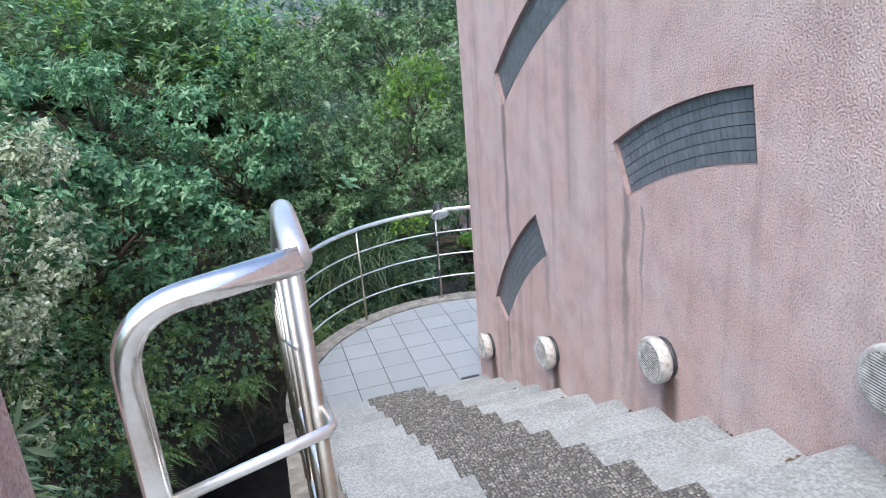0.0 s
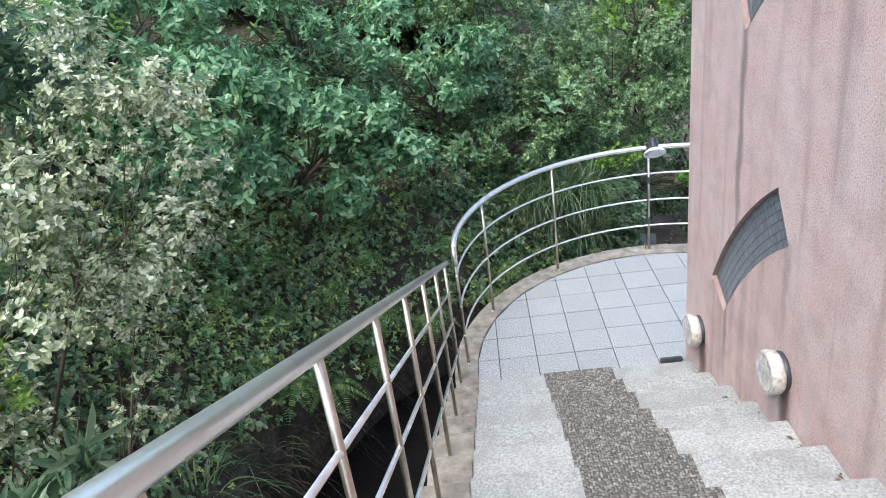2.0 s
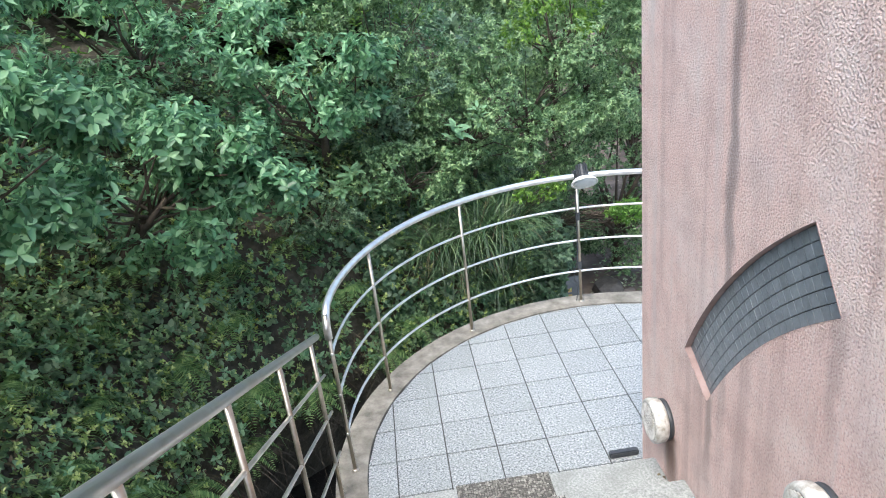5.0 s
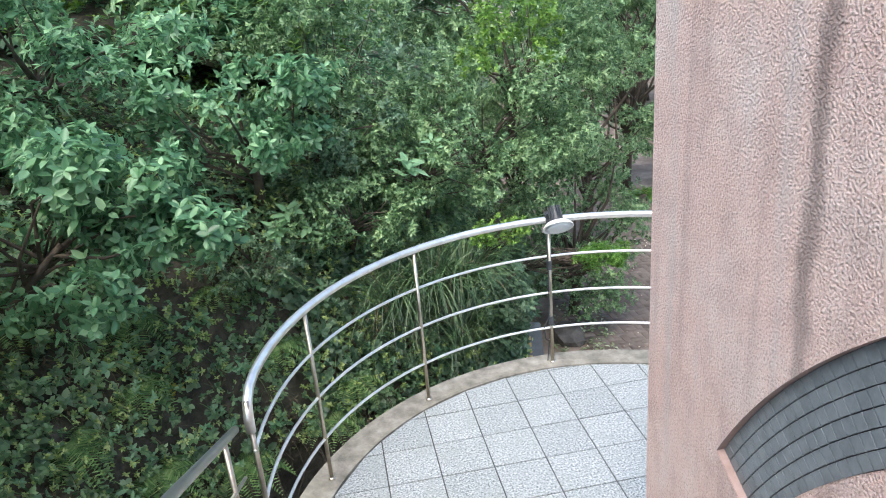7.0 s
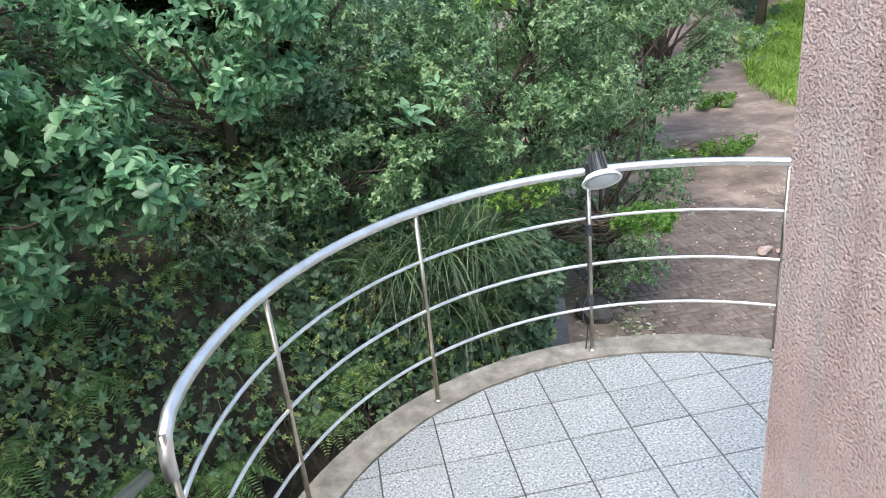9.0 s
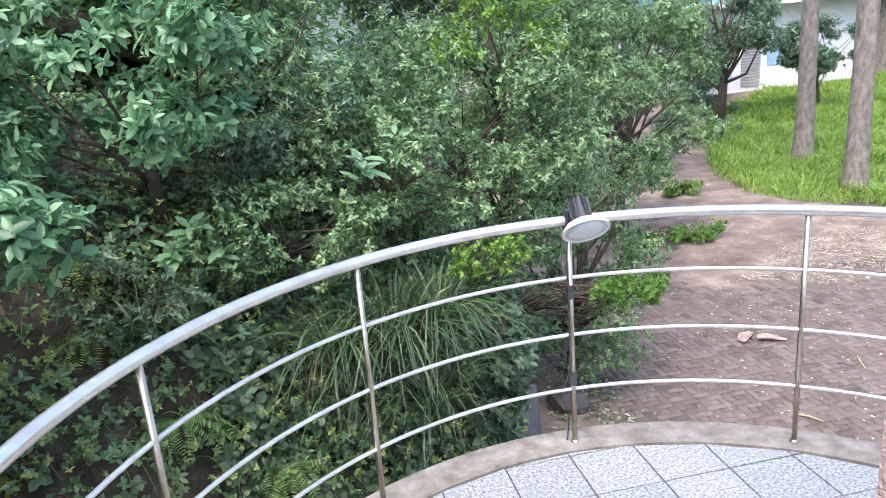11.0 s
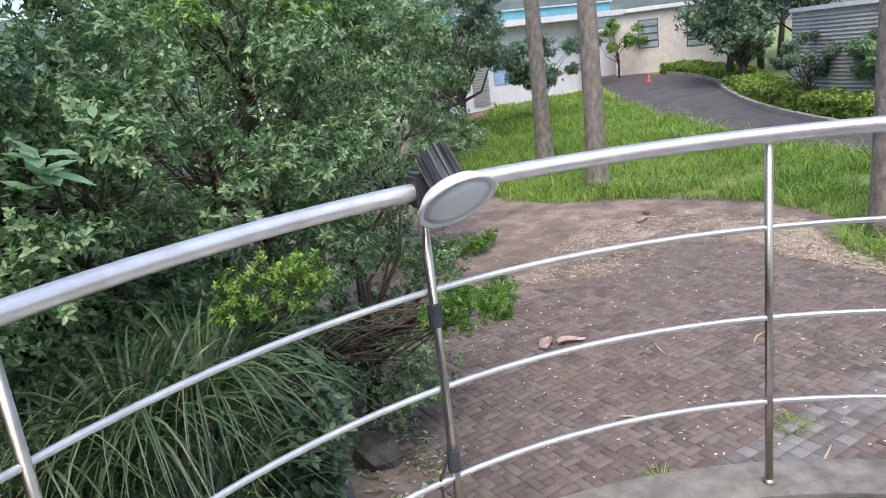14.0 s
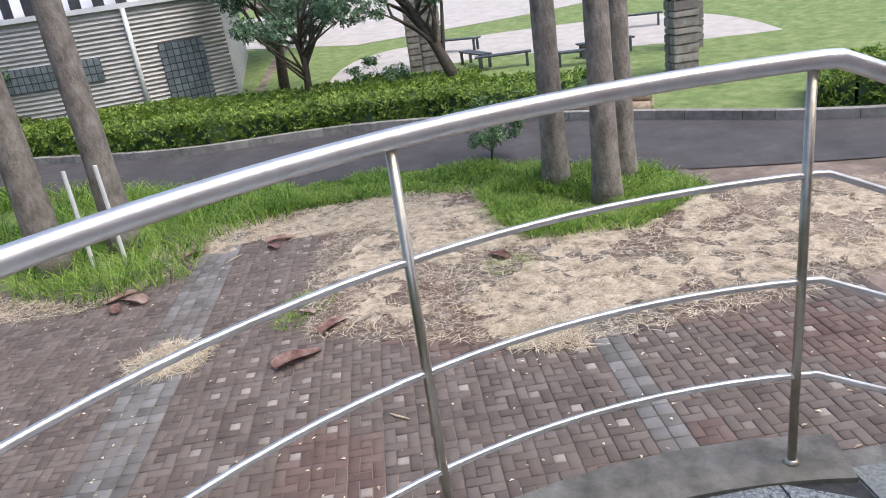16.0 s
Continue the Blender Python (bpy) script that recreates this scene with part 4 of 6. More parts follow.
for poly, count, hgt in zip(GRASS, (44000, 8000, 9000), (0.72, 0.38, 0.42)):
    c = np.array(poly).mean(0)
    q = scatter([((x - c[0]) * 1.07 + c[0], (y - c[1]) * 1.07 + c[1]) for x, y in poly], count)
    tuft = np.array([noise.noise(Vector((a * 0.8, b * 0.8, 7))) + 0.6 * noise.noise(Vector((a * 2.6, b * 2.6, 3))) for a, b in q])
    ok = tuft > RNG.uniform(-0.9, 0.1, len(q))
    q, tuft = q[ok], np.clip(0.75 + 0.8 * tuft[ok], 0.3, 1.6)
    d = np.hypot(q[:, 0] - 2, q[:, 1] - 6.7)
    root = np.stack([q[:, 0], q[:, 1], ground_z(q[:, 0], q[:, 1])], 1)
    hd = np.stack([RNG.normal(0, 0.4, len(q)), RNG.normal(0, 0.4, len(q)), np.ones(len(q))], 1)
    ob = foliage("tall_grass", [blades(root, hd, hgt * tuft * RNG.uniform(0.5, 1.3, len(q)), 0.009 + 0.0008 * d, 0.75, 3)], M["grass"])
    tagged(ob, "bright green unmown grass", "grass", kind="stuff")
for x, y, r, n in ((10.35, 8.15, 0.32, 260), (9.95, 8.35, 0.18, 120), (10.55, 5.65, 0.3, 130), (6.9, 9.9, 0.16, 90), (5.4, 10.1, 0.14, 60)):
    t, k = RNG.uniform(0, 6.28, n), r * np.sqrt(RNG.uniform(0, 1, n))
    root = np.stack([x + k * np.cos(t), y + k * np.sin(t), np.full(n, YARD + 0.01)], 1)
    hd = np.stack([np.cos(t) * 0.7, np.sin(t) * 0.7, np.ones(n)], 1)
    tagged(foliage("weed_tuft", [blades(root, hd, RNG.uniform(0.06, 0.15, n), 0.008, 0.6, 3)], M["grass"]), "small green weed tuft between pavers", "weeds", "weed tufts in the yard")

# scattered bits of dry leaf and straw over the whole yard
q = np.concatenate([RNG.uniform((4.1, 2.5), (12.5, 14.5), (900, 2)), RNG.uniform((5.0, 9.5), (13.0, 19.0), (800, 2))])
t = RNG.uniform(0, 6.28, len(q))
tagged(foliage("leaf_crumbs", [leaves(np.stack([q[:, 0], q[:, 1], np.full(len(q), YARD + 0.02)], 1), np.stack([np.cos(t), np.sin(t), RNG.uniform(0, 0.3, len(q))], 1), np.tile([[0, 0, 1.0]], (len(q), 1)), RNG.uniform(0.02, 0.075, len(q)) * RNG.uniform(0.6, 1, len(q)), RNG.uniform(0.008, 0.03, len(q)), 0.2, 0.2)], M["straw"]), "small bits of dry leaf and straw over the pavers", "leaf litter", kind="stuff")
# sheet over the pale ground that paints the gully floor as deep shade
patch("gully_bed", [(0.4, -4), (0.4, 6.2), (0.55, 7.5), (1.5, 8.6), (2.7, 9.0), (2.9, 9.9), (1.8, 10.4), (0.4, 10.4), (-1.2, 9.8), (-2.3, 7.8), (-2.9, 5), (-2.9, -4)], 0.012, M["shade_earth"], "earth at the bottom of the gully, its deep shade put into the colour", "ground", 0.05)

# ---- hillside ----
FOOT = spline([(-1.45, -6), (-1.45, 2), (-1.3, 5), (-1.0, 6.9), (-0.1, 8.5), (1.3, 9.15), (2.45, 9.8), (2.8, 11.2), (3.6, 13.3), (4.7, 17), (6.2, 23), (8.5, 33), (13, 50)], 8)
FOOT = np.array(FOOT)
tang = np.gradient(FOOT, axis=0)
tang /= np.linalg.norm(tang, axis=1, keepdims=True)
HILL_N = np.stack([-tang[:, 1], tang[:, 0]], 1)
ARC = np.concatenate([[0], np.cumsum(np.linalg.norm(np.diff(FOOT, axis=0), axis=1))])
OFFS = np.array([0, 0.25, 0.55, 1.0, 1.8, 3.2, 6, 11, 20, 40])
HEIG = np.array([-2.6, -1.2, -0.2, 0.6, 1.3, 2.1, 3.2, 4.0, 5.0, 7.0])


def hill(s, o):
    """Place on the hillside: s metres along its foot, o metres in from it; the foot is undercut along the gully."""
    s, o = np.asarray(s, dtype=float), np.asarray(o, dtype=float)
    cut = np.clip((s - 9.5) / 2, 0, 1) * np.clip((17.2 - s) / 1.2, 0, 1)
    level = o
    o = o + cut * np.interp(o, [0, 0.1, 0.22, 0.4], [0.8, 0.62, 0.05, 0.0])
    x = np.interp(s, ARC, FOOT[:, 0]) + np.interp(s, ARC, HILL_N[:, 0]) * o
    y = np.interp(s, ARC, FOOT[:, 1]) + np.interp(s, ARC, HILL_N[:, 1]) * o
    soft = np.clip((s - 21.0) / 5.0, 0, 1)
    z = np.interp(level, OFFS, HEIG) * (1 - soft) + (np.interp(o, [0, 3, 8, 20, 40], [-2.35, -1.8, 0.0, 4, 8])) * soft
    z = z + 0.25 * np.sin(s * 1.7 + o) * np.clip(o, 0, 1)
    return np.stack([x, y, z], -1)


def hill_normal(s, o):
    e = 0.05
    a, b = hill(s + e, o) - hill(s - e, o), hill(s, o + e) - hill(s, np.maximum(o - e, 0))
    n_ = unit(np.cross(a, b))
    return n_ * np.sign(n_[:, 2:3] + 1e-9)


s_g, o_g = np.linspace(0, ARC[-1], 110), np.concatenate([np.linspace(0, 2, 14), np.geomspace(2.3, 40, 16)])
SS, OO = np.meshgrid(s_g, o_g, indexing="ij")
hv = hill(SS.ravel(), OO.ravel())
hv += np.array([[noise.noise(Vector(p) * 1.3) * 0.18 for p in hv]]).T * np.array([[0.6, 0.6, 1]])
no = len(o_g)
hf = np.array([[i * no + j, (i + 1) * no + j, (i + 1) * no + j + 1, i * no + j + 1] for i in range(len(s_g) - 1) for j in range(no - 1)])
ob = link_mesh("hillside", raw_mesh("hillside", hv, hf), M["soil"], smooth=True)
tagged(ob, "steep dark earth bank under dense plants", "hillside", kind="structure")


def bank_plants(name, n, s0, s1, o0, o1, per, length, width, mat, label, lift=0.25, full=False, spread=0.9, power=1.0):
    s = RNG.uniform(s0, s1, n)
    o = o0 + (o1 - o0) * RNG.uniform(0, 1, n) ** power
    p, nn = hill(s, o), hill_normal(s, o)
    low = p[:, 2] > np.interp(s, [10, 12.2, 13.2, 14, 15, 16.5, 17.5, 19], [0.0, -0.4, -0.8, -1.0, -1.1, -1.1, -1.6, -2.8]) + RNG.normal(0, 0.13, n)
    s, o, p, nn = s[low], o[low], p[low], nn[low]
    n = len(s)
    # uneven cover: keep the plants that fall in noise patches
    k = np.array([noise.noise(Vector((a[0] * 1.1, a[1] * 1.1, a[2] * 1.1 + len(name)))) for a in p])
    ok = k > RNG.uniform(-0.9, 0.05, n)
    p, nn, k = p[ok], nn[ok], k[ok]
    hd = nn + np.array([[0, 0, 0.5]]) + RNG.normal(0, 0.35, p.shape)
    c = p + nn * (RNG.uniform(0.02, 1, len(p)) * lift * (1 + k))[:, None]
    ln = length * RNG.uniform(0.7, 1.3, len(p))
    ob = foliage(name, [rosettes(c, hd, per, ln, ln * width, spread, full)], mat)
    return tagged(ob, label, "undergrowth", kind="stuff")


bank_plants("bank_undergrowth", 10500, 9, 19, 0.2, 2.8, 6, 0.05, 0.62, M["leaf_small"], "dense small-leaved plants on the bank", 0.22, True)
bank_plants("bank_foot_plants", 4500, 15.5, 19.5, 0.0, 1.5, 6, 0.06, 0.55, M["leaf_small"], "leafy plants at the foot of the bank", 0.2)
bank_plants("bank_foot_ivy", 3000, 15.5, 19.3, 0.0, 1.3, 5, 0.075, 0.75, M["leaf_dark"], "ivy at the foot of the bank", 0.15, True)
bank_plants("bank_ivy", 7600, 9, 20, 0.2, 2.8, 5, 0.062, 0.8, M["leaf_ivy"], "creeping ivy on the bank", 0.14, True)
bank_plants("bank_sprigs", 6500, 9, 18, 0.2, 2.0, 6, 0.032, 0.55, M["leaf_sprig"], "yellow-green sprigs scattered over the bank", 0.3, True)
bank_plants("bank_light_plants", 2600, 9.5, 17, 0.2, 2.2, 6, 0.055, 0.55, M["leaf_sapling"], "fresh green plants scattered over the bank", 0.28, True)
bank_plants("bank_broad_plants", 1100, 8, 24, 0.3, 3.4, 6, 0.08, 0.42, M["leaf_broad"], "broad-leaved young plants on the bank", 0.35, True)
bank_plants("bank_litter", 6500, 8, 24, 0.2, 2.6, 3, 0.05, 0.4, M["leaf_dry"], "dead brown leaves on the bank", 0.12)
bank_plants("hill_thicket", 12000, 4, 24, 2.6, 12, 7, 0.125, 0.42, M["leaf_small"], "dense thicket further up the slope", 1.2, False, 0.9, 1.4)
bank_plants("hill_thicket_light", 8000, 4, 24, 2.6, 13, 7, 0.14, 0.4, M["leaf_broad"], "green thicket further up the slope", 1.5, False, 0.9, 1.4)
# lime leaves paint sunlit gleams into the thicket
bank_plants("hill_thicket_yellow", 3800, 9, 22, 2.2, 9, 6, 0.09, 0.42, M["leaf_lime"], "yellow-green leaves high in the thicket, sunlight given by their colour", 1.9, False, 0.9, 1.2)
bank_plants("far_woods", 8000, 24, ARC[-1], 1.5, 38, 7, 0.34, 0.45, M["leaf_dark"], "far wooded slope", 3.0, False, 0.9, 1.2)


def bank_stalks(name, n, s0, s1, o0, o1, lo, hi, width, mat, label, hang):
    """Thin grass and dead stalks that lean out from the bank."""
    sp, op = RNG.uniform(s0, s1, n), RNG.uniform(o0, o1, n)
    c, nn = hill(sp, op), hill_normal(sp, op)
    ok = np.array([noise.noise(Vector(v) * 1.6 + Vector((n, 0, 0))) for v in c]) > RNG.uniform(-0.5, 0.25, n)
    c, nn = c[ok], nn[ok]
    hd = nn * 0.8 + np.array([[0, 0, 0.55]]) + RNG.normal(0, 0.35, c.shape)
    ob = foliage(name, [blades(c, hd, RNG.uniform(lo, hi, len(c)), width, hang, 4)], mat)
    return tagged(ob, label, "undergrowth", kind="stuff")


bank_stalks("bank_grass", 3800, 9, 19, 0.22, 2.4, 0.12, 0.34, 0.007, M["fern"], "thin green grass leaning out from the bank", 1.1)
bank_stalks("bank_stalks", 1500, 9, 18, 0.22, 2.0, 0.18, 0.5, 0.005, M["leaf_dry"], "thin dead stalks hanging on the bank", 0.9)
bank_stalks("bank_roots", 420, 10, 17, 0.2, 0.32, 0.25, 0.6, 0.006, M["wood"], "bare roots hanging over the undercut bank", 1.9)


def tree(name, base, clumps, leaf, mat, label, category="tree", per=7, count=42, trunk=0.05, full=False, group="", sag=0.0, aspect=0.42):
    """Tapered trunk, a limb to each clump (x, y, z, radius), and a crown of leaf whorls with gaps."""
    base = Vector(base)
    tr = thing(name, base, label, category, group)
    cs = [(Vector(c[:3]), c[3]) for c in clumps]
    mid = sum((c for c, r in cs), Vector()) / len(cs)
    fork = base.lerp(mid, 0.8)
    bm = tube(bmesh.new(), [base - Vector((0, 0, 0.15)), base.lerp(fork, 0.5) + Vector((0.04, -0.03, 0)), fork], [trunk, trunk * 0.75, trunk * 0.3], 9)
    part("trunk", bm, M["wood"], tr, "", True)
    for c, r in cs:
        a = base.lerp(fork, RNG.uniform(0.35, 0.98))
        if c.z < a.z:
            continue
        c = a.lerp(c, 0.85)
        k = a.lerp(c, 0.5) + Vector(RNG.uniform(-0.16, 0.16, 3)) * (c - a).length
        part("limb", tube(bmesh.new(), [a, a.lerp(k, 0.55), k, k.lerp(c, 0.6), c], [trunk * 0.32, trunk * 0.28, trunk * 0.22, trunk * 0.15, trunk * 0.08], 6), M["wood"], tr, "", True)
    pieces = []
    for c, r in cs:
        n = max(6, int(count * (r / 0.5) ** 2))
        d = unit(RNG.normal(0, 1, (n, 3)))
        rr = r * RNG.uniform(0.35, 1.0, (n, 1)) ** 0.5 * (0.75 + 0.5 * np.array([[noise.noise(Vector(v) * 2.2 + c)] for v in d]))
        p = np.array(c) + d * rr * np.array([[1, 1, 0.72]])
        hd = d + np.array([[0, 0, 0.55 - sag]]) + RNG.normal(0, 0.25, d.shape)
        ln = leaf * RNG.uniform(0.75, 1.2, n)
        pieces.append(rosettes(p, hd, per, ln, ln * aspect, 0.95, full))
    foliage("crown", pieces, mat, tr, "")
    return tr


def cloud(cx, cy, cz, rx, ry, rz, n, r0=0.3, r1=0.55):
    d = unit(RNG.normal(0, 1, (n, 3))) * RNG.uniform(0.3, 1, (n, 1)) ** 0.4
    return [(cx + a * rx, cy + b * ry, cz + c * rz, RNG.uniform(r0, r1)) for a, b, c in d]


BROAD = "broad-leaved tree leaning out over the gully"
tree("broadleaf_tree", (-1.7, 8.5, 0.5), cloud(-0.75, 8.0, 1.4, 0.95, 0.55, 0.55, 24, 0.24, 0.42), 0.092, M["leaf_broad"], BROAD, full=True, sag=0.25, count=70, aspect=0.5)
tree("broadleaf_tree", (-2.3, 6.9, 0.9), cloud(-1.5, 6.9, 1.95, 0.65, 0.8, 0.55, 22, 0.24, 0.42), 0.09, M["leaf_broad"], BROAD, full=True, sag=0.25, count=70, aspect=0.5)
tree("broadleaf_tree", (0.2, 9.9, 0.8), cloud(0.1, 9.2, 1.75, 0.9, 0.4, 0.45, 16, 0.22, 0.4), 0.088, M["leaf_broad"], BROAD, full=True, sag=0.25, count=66, aspect=0.5)


def sapling(root, tips, label):
    """A thin bent stem for each tip, ending in one open whorl of large leaves."""
    root = Vector(root)
    sp = thing("broadleaf_sapling", root, label, "sapling", "young saplings on the bank")
    for x, y, z, size in tips:
        tip = Vector((x, y, z))
        knee = root.lerp(tip, 0.55) + Vector((0, 0.05, 0.14))
        part("stem", tube(bmesh.new(), [root, root.lerp(knee, 0.5), knee, knee.lerp(tip, 0.6), tip], [0.011, 0.009, 0.007, 0.005, 0.004], 6), M["wood"], sp, "", True)
        c = np.array([[x, y, z]])
        hd = np.array([[0.05 + RNG.normal(0, 0.15), -0.45, 1.0]])
        for drop, count_, k in ((0.0, 9, 1.0), (0.05, 6, 1.1)):
            v, f = rosettes(c - [[0, 0, drop]], hd, count_, size * k, size * 0.42 * k, 1.0, True, 0.12, 0.1)
            for n in range(count_):
                link_mesh("leaf", raw_mesh("leaf", v[n * 6:n * 6 + 6], f[:2]), M["leaf_sapling"], sp)


sapling((0.55, 9.9, 0.45), ((0.46, 9.25, 0.95, 0.15), (0.36, 9.2, 0.82, 0.14), (0.62, 9.22, 0.8, 0.14), (0.72, 9.25, 0.72, 0.11)), "young sapling with whorls of broad leaves on the bank")
sapling((1.6, 10.2, 0.5), ((1.49, 9.36, 1.2, 0.17), (1.72, 9.55, 1.28, 0.12)), "young sapling with whorls of broad leaves on the bank")
tree("small_leaved_tree", (2.5, 11.2, 0.3), cloud(2.4, 10.6, 0.95, 1.0, 0.5, 1.05, 42, 0.28, 0.5), 0.05, M["leaf_small"], "small-leaved evergreen above the bank", per=8, count=95, trunk=0.028, full=True)
tree("small_leaved_tree", (1.1, 10.9, 0.8), cloud(1.1, 10.2, 2.0, 0.8, 0.5, 0.7, 22, 0.28, 0.48), 0.052, M["leaf_small"], "small-leaved evergreen above the bank", per=8, count=95, trunk=0.028, full=True)
tree("small_leaved_tree", (3.6, 12.6, 0.3), cloud(3.5, 11.9, 1.3, 0.9, 0.6, 1.2, 32, 0.32, 0.55), 0.06, M["leaf_small"], "small-leaved evergreen above the bank", per=8, count=90, trunk=0.03)
tree("evergreen_bush", (3.2, 12.4, -0.6), cloud(3.1, 11.9, 0.1, 0.75, 0.5, 0.7, 30, 0.26, 0.42), 0.055, M["leaf_small"], "dense small-leaved evergreen bush on the bank", "bush", per=9, count=85, trunk=0.04)
tree("bright_shrub", (2.9, 11.6, 0.6), cloud(2.75, 10.9, 2.0, 0.7, 0.4, 0.5, 12, 0.25, 0.4), 0.06, M["leaf_lime"], "bright green leafy shrub high on the bank", "shrub", per=8, count=70)
tree("dark_tree", (-3.2, 4.8, 1.6), cloud(-2.4, 4.9, 2.6, 0.9, 1.4, 0.8, 24), 0.1, M["leaf_dark"], "dark-leaved tree up the bank", per=8)
tree("dark_tree", (-1.4, 10.2, 1.4), cloud(-1.2, 9.4, 2.3, 1.2, 0.7, 0.7, 22), 0.09, M["leaf_broad"], "dark-leaved tree up the bank", per=8)
tree("dark_tree", (-3.0, 8.0, 1.6), cloud(-2.4, 8.0, 2.6, 1.0, 1.2, 0.8, 22), 0.1, M["leaf_broad"], "leafy tree up the bank", per=8)
tree("dark_tree", (0.6, 12.4, 1.6), cloud(0.5, 11.8, 3.0, 2.0, 0.8, 0.8, 26, 0.35, 0.6), 0.09, M["leaf_small"], "small-leaved tree up the bank", per=8)
tree("dark_tree", (3.6, 14.2, 0.8), cloud(3.4, 14.0, 2.4, 1.5, 1.2, 1.2, 28, 0.4, 0.7), 0.09, M["leaf_small"], "leafy tree at the top of the bank", per=8, count=60)
tree("dark_tree", (4.3, 16.4, 0.6), cloud(4.4, 16.0, 3.0, 1.2, 1.0, 0.8, 22, 0.45, 0.7), 0.1, M["leaf_dark"], "dark-leaved tree at the top of the bank", per=8, count=50)
tree("ivy_bush", (2.7, 11.9, -1.9), cloud(2.75, 11.6, -1.1, 0.35, 0.3, 0.7, 16, 0.2, 0.32), 0.09, M["leaf_dark"], "dark ivy-like bush behind the slab", "bush", per=7, count=60, trunk=0.03, full=True, aspect=0.6)
PALE = "pale grey-green shrub with sunlit patches in its leaf colour and some yellowing leaves"
tree("pale_shrub", (-1.9, 4.6, 1.0), cloud(-1.05, 4.6, 2.4, 0.42, 0.8, 0.7, 26, 0.18, 0.32), 0.034, M["leaf_pale"], PALE, "shrub", per=9, count=130, trunk=0.014, full=True, aspect=0.62)
tree("pale_shrub", (-1.8, 3.4, 1.0), cloud(-1.12, 3.5, 2.35, 0.35, 0.6, 0.65, 18, 0.18, 0.32), 0.034, M["leaf_pale"], PALE, "shrub", per=9, count=130, trunk=0.014, full=True, aspect=0.62)
tree("pale_shrub", (-1.6, 4.3, 0.2), cloud(-1.15, 4.5, 1.55, 0.25, 0.65, 0.35, 12, 0.16, 0.26), 0.034, M["leaf_pale"], PALE, "shrub", per=9, count=70, trunk=0.014, full=True, aspect=0.62)
LONG = "shrub with long narrow leaves below the rail"
tree("long_leaved_shrub", (-1.15, 3.2, 0.6), cloud(-0.82, 3.22, 1.66, 0.22, 0.3, 0.16, 8, 0.13, 0.2), 0.16, M["leaf_ivy"], LONG, "shrub", per=9, count=34, trunk=0.02, full=True, aspect=0.2)
tree("leafy_shrub", (-1.2, 3.2, 0.6), cloud(-0.98, 3.3, 2.12, 0.14, 0.22, 0.12, 8, 0.09, 0.15), 0.045, M["leaf_lime"], "bright small-leaved shrub beside the rail", "shrub", per=9, count=150, trunk=0.015)
tree("juniper_bush", (4.1, 12.9, -2.2), cloud(4.0, 12.6, -0.6, 0.9, 1.0, 1.5, 42, 0.3, 0.5), 0.055, M["leaf_small"], "spreading dark green evergreen bush by the yard", "bush", per=10, count=85, trunk=0.09)
tree("juniper_bush", (5.3, 15.5, -2.2), cloud(5.3, 15.3, 0.2, 1.2, 1.3, 1.5, 30, 0.35, 0.6), 0.07, M["leaf_small"], "spreading dark green evergreen bush by the yard", "bush", per=9, count=75, trunk=0.1)
tree("ivy_bush", (2.5, 10.4, -1.9), cloud(2.2, 10.0, -1.0, 0.27, 0.2, 0.6, 16, 0.18, 0.26), 0.1, M["leaf_dark"], "dark ivy-like bush below the landing", "bush", per=7, count=60, trunk=0.03, full=True, aspect=0.6)
q = scatter([(3.3, 11.4), (4.3, 11.3), (4.6, 13.2), (3.9, 13.4)], 260)
t = RNG.uniform(0, 6.28, len(q))
tagged(foliage("pale_leaf_litter", [leaves(np.stack([q[:, 0], q[:, 1], np.full(len(q), YARD + 0.02)], 1), np.stack([np.cos(t), np.sin(t), RNG.uniform(0, 0.5, len(q))], 1), np.tile([[0, 0, 1.0]], (len(q), 1)), RNG.uniform(0.04, 0.1, len(q)), 0.04, 0.2, 0.2)], M["leaf_pale"]), "bleached dead leaves on the ground by the bush", "leaf litter", kind="stuff")
tree("evergreen_bush", (0.9, 9.9, 0.3), cloud(1.0, 9.35, 0.82, 0.6, 0.26, 0.32, 26, 0.14, 0.25), 0.04, M["leaf_small"], "rounded small-leaved evergreen bush on the bank", "bush", per=8, count=150, trunk=0.03, full=True, aspect=0.5)
tree("evergreen_bush", (0.1, 9.7, 0.3), cloud(0.15, 9.1, 0.62, 0.4, 0.22, 0.26, 14, 0.13, 0.22), 0.042, M["leaf_dark"], "dark small-leaved evergreen bush on the bank", "bush", per=8, count=150, trunk=0.03, full=True, aspect=0.5)
tree("evergreen_bush", (1.7, 10.4, 0.3), cloud(1.75, 9.8, 1.05, 0.75, 0.25, 0.42, 30, 0.16, 0.28), 0.042, M["leaf_small"], "rounded small-leaved evergreen bush on the bank", "bush", per=8, count=130, trunk=0.028, full=True, aspect=0.5)
tree("evergreen_bush", (0.9, 10.4, 0.6), cloud(0.8, 9.75, 1.4, 0.8, 0.25, 0.3, 24, 0.16, 0.28), 0.045, M["leaf_dark"], "dark small-leaved evergreen bush on the bank", "bush", per=8, count=120, trunk=0.028, full=True, aspect=0.5)
tree("lime_bush", (2.05, 10.1, -0.2), cloud(2.2, 9.2, 0.5, 0.24, 0.14, 0.12, 18, 0.08, 0.15), 0.027, M["leaf_lime"], "lime-green leafy bush over the bank", "bush", per=9, count=260, trunk=0.022)
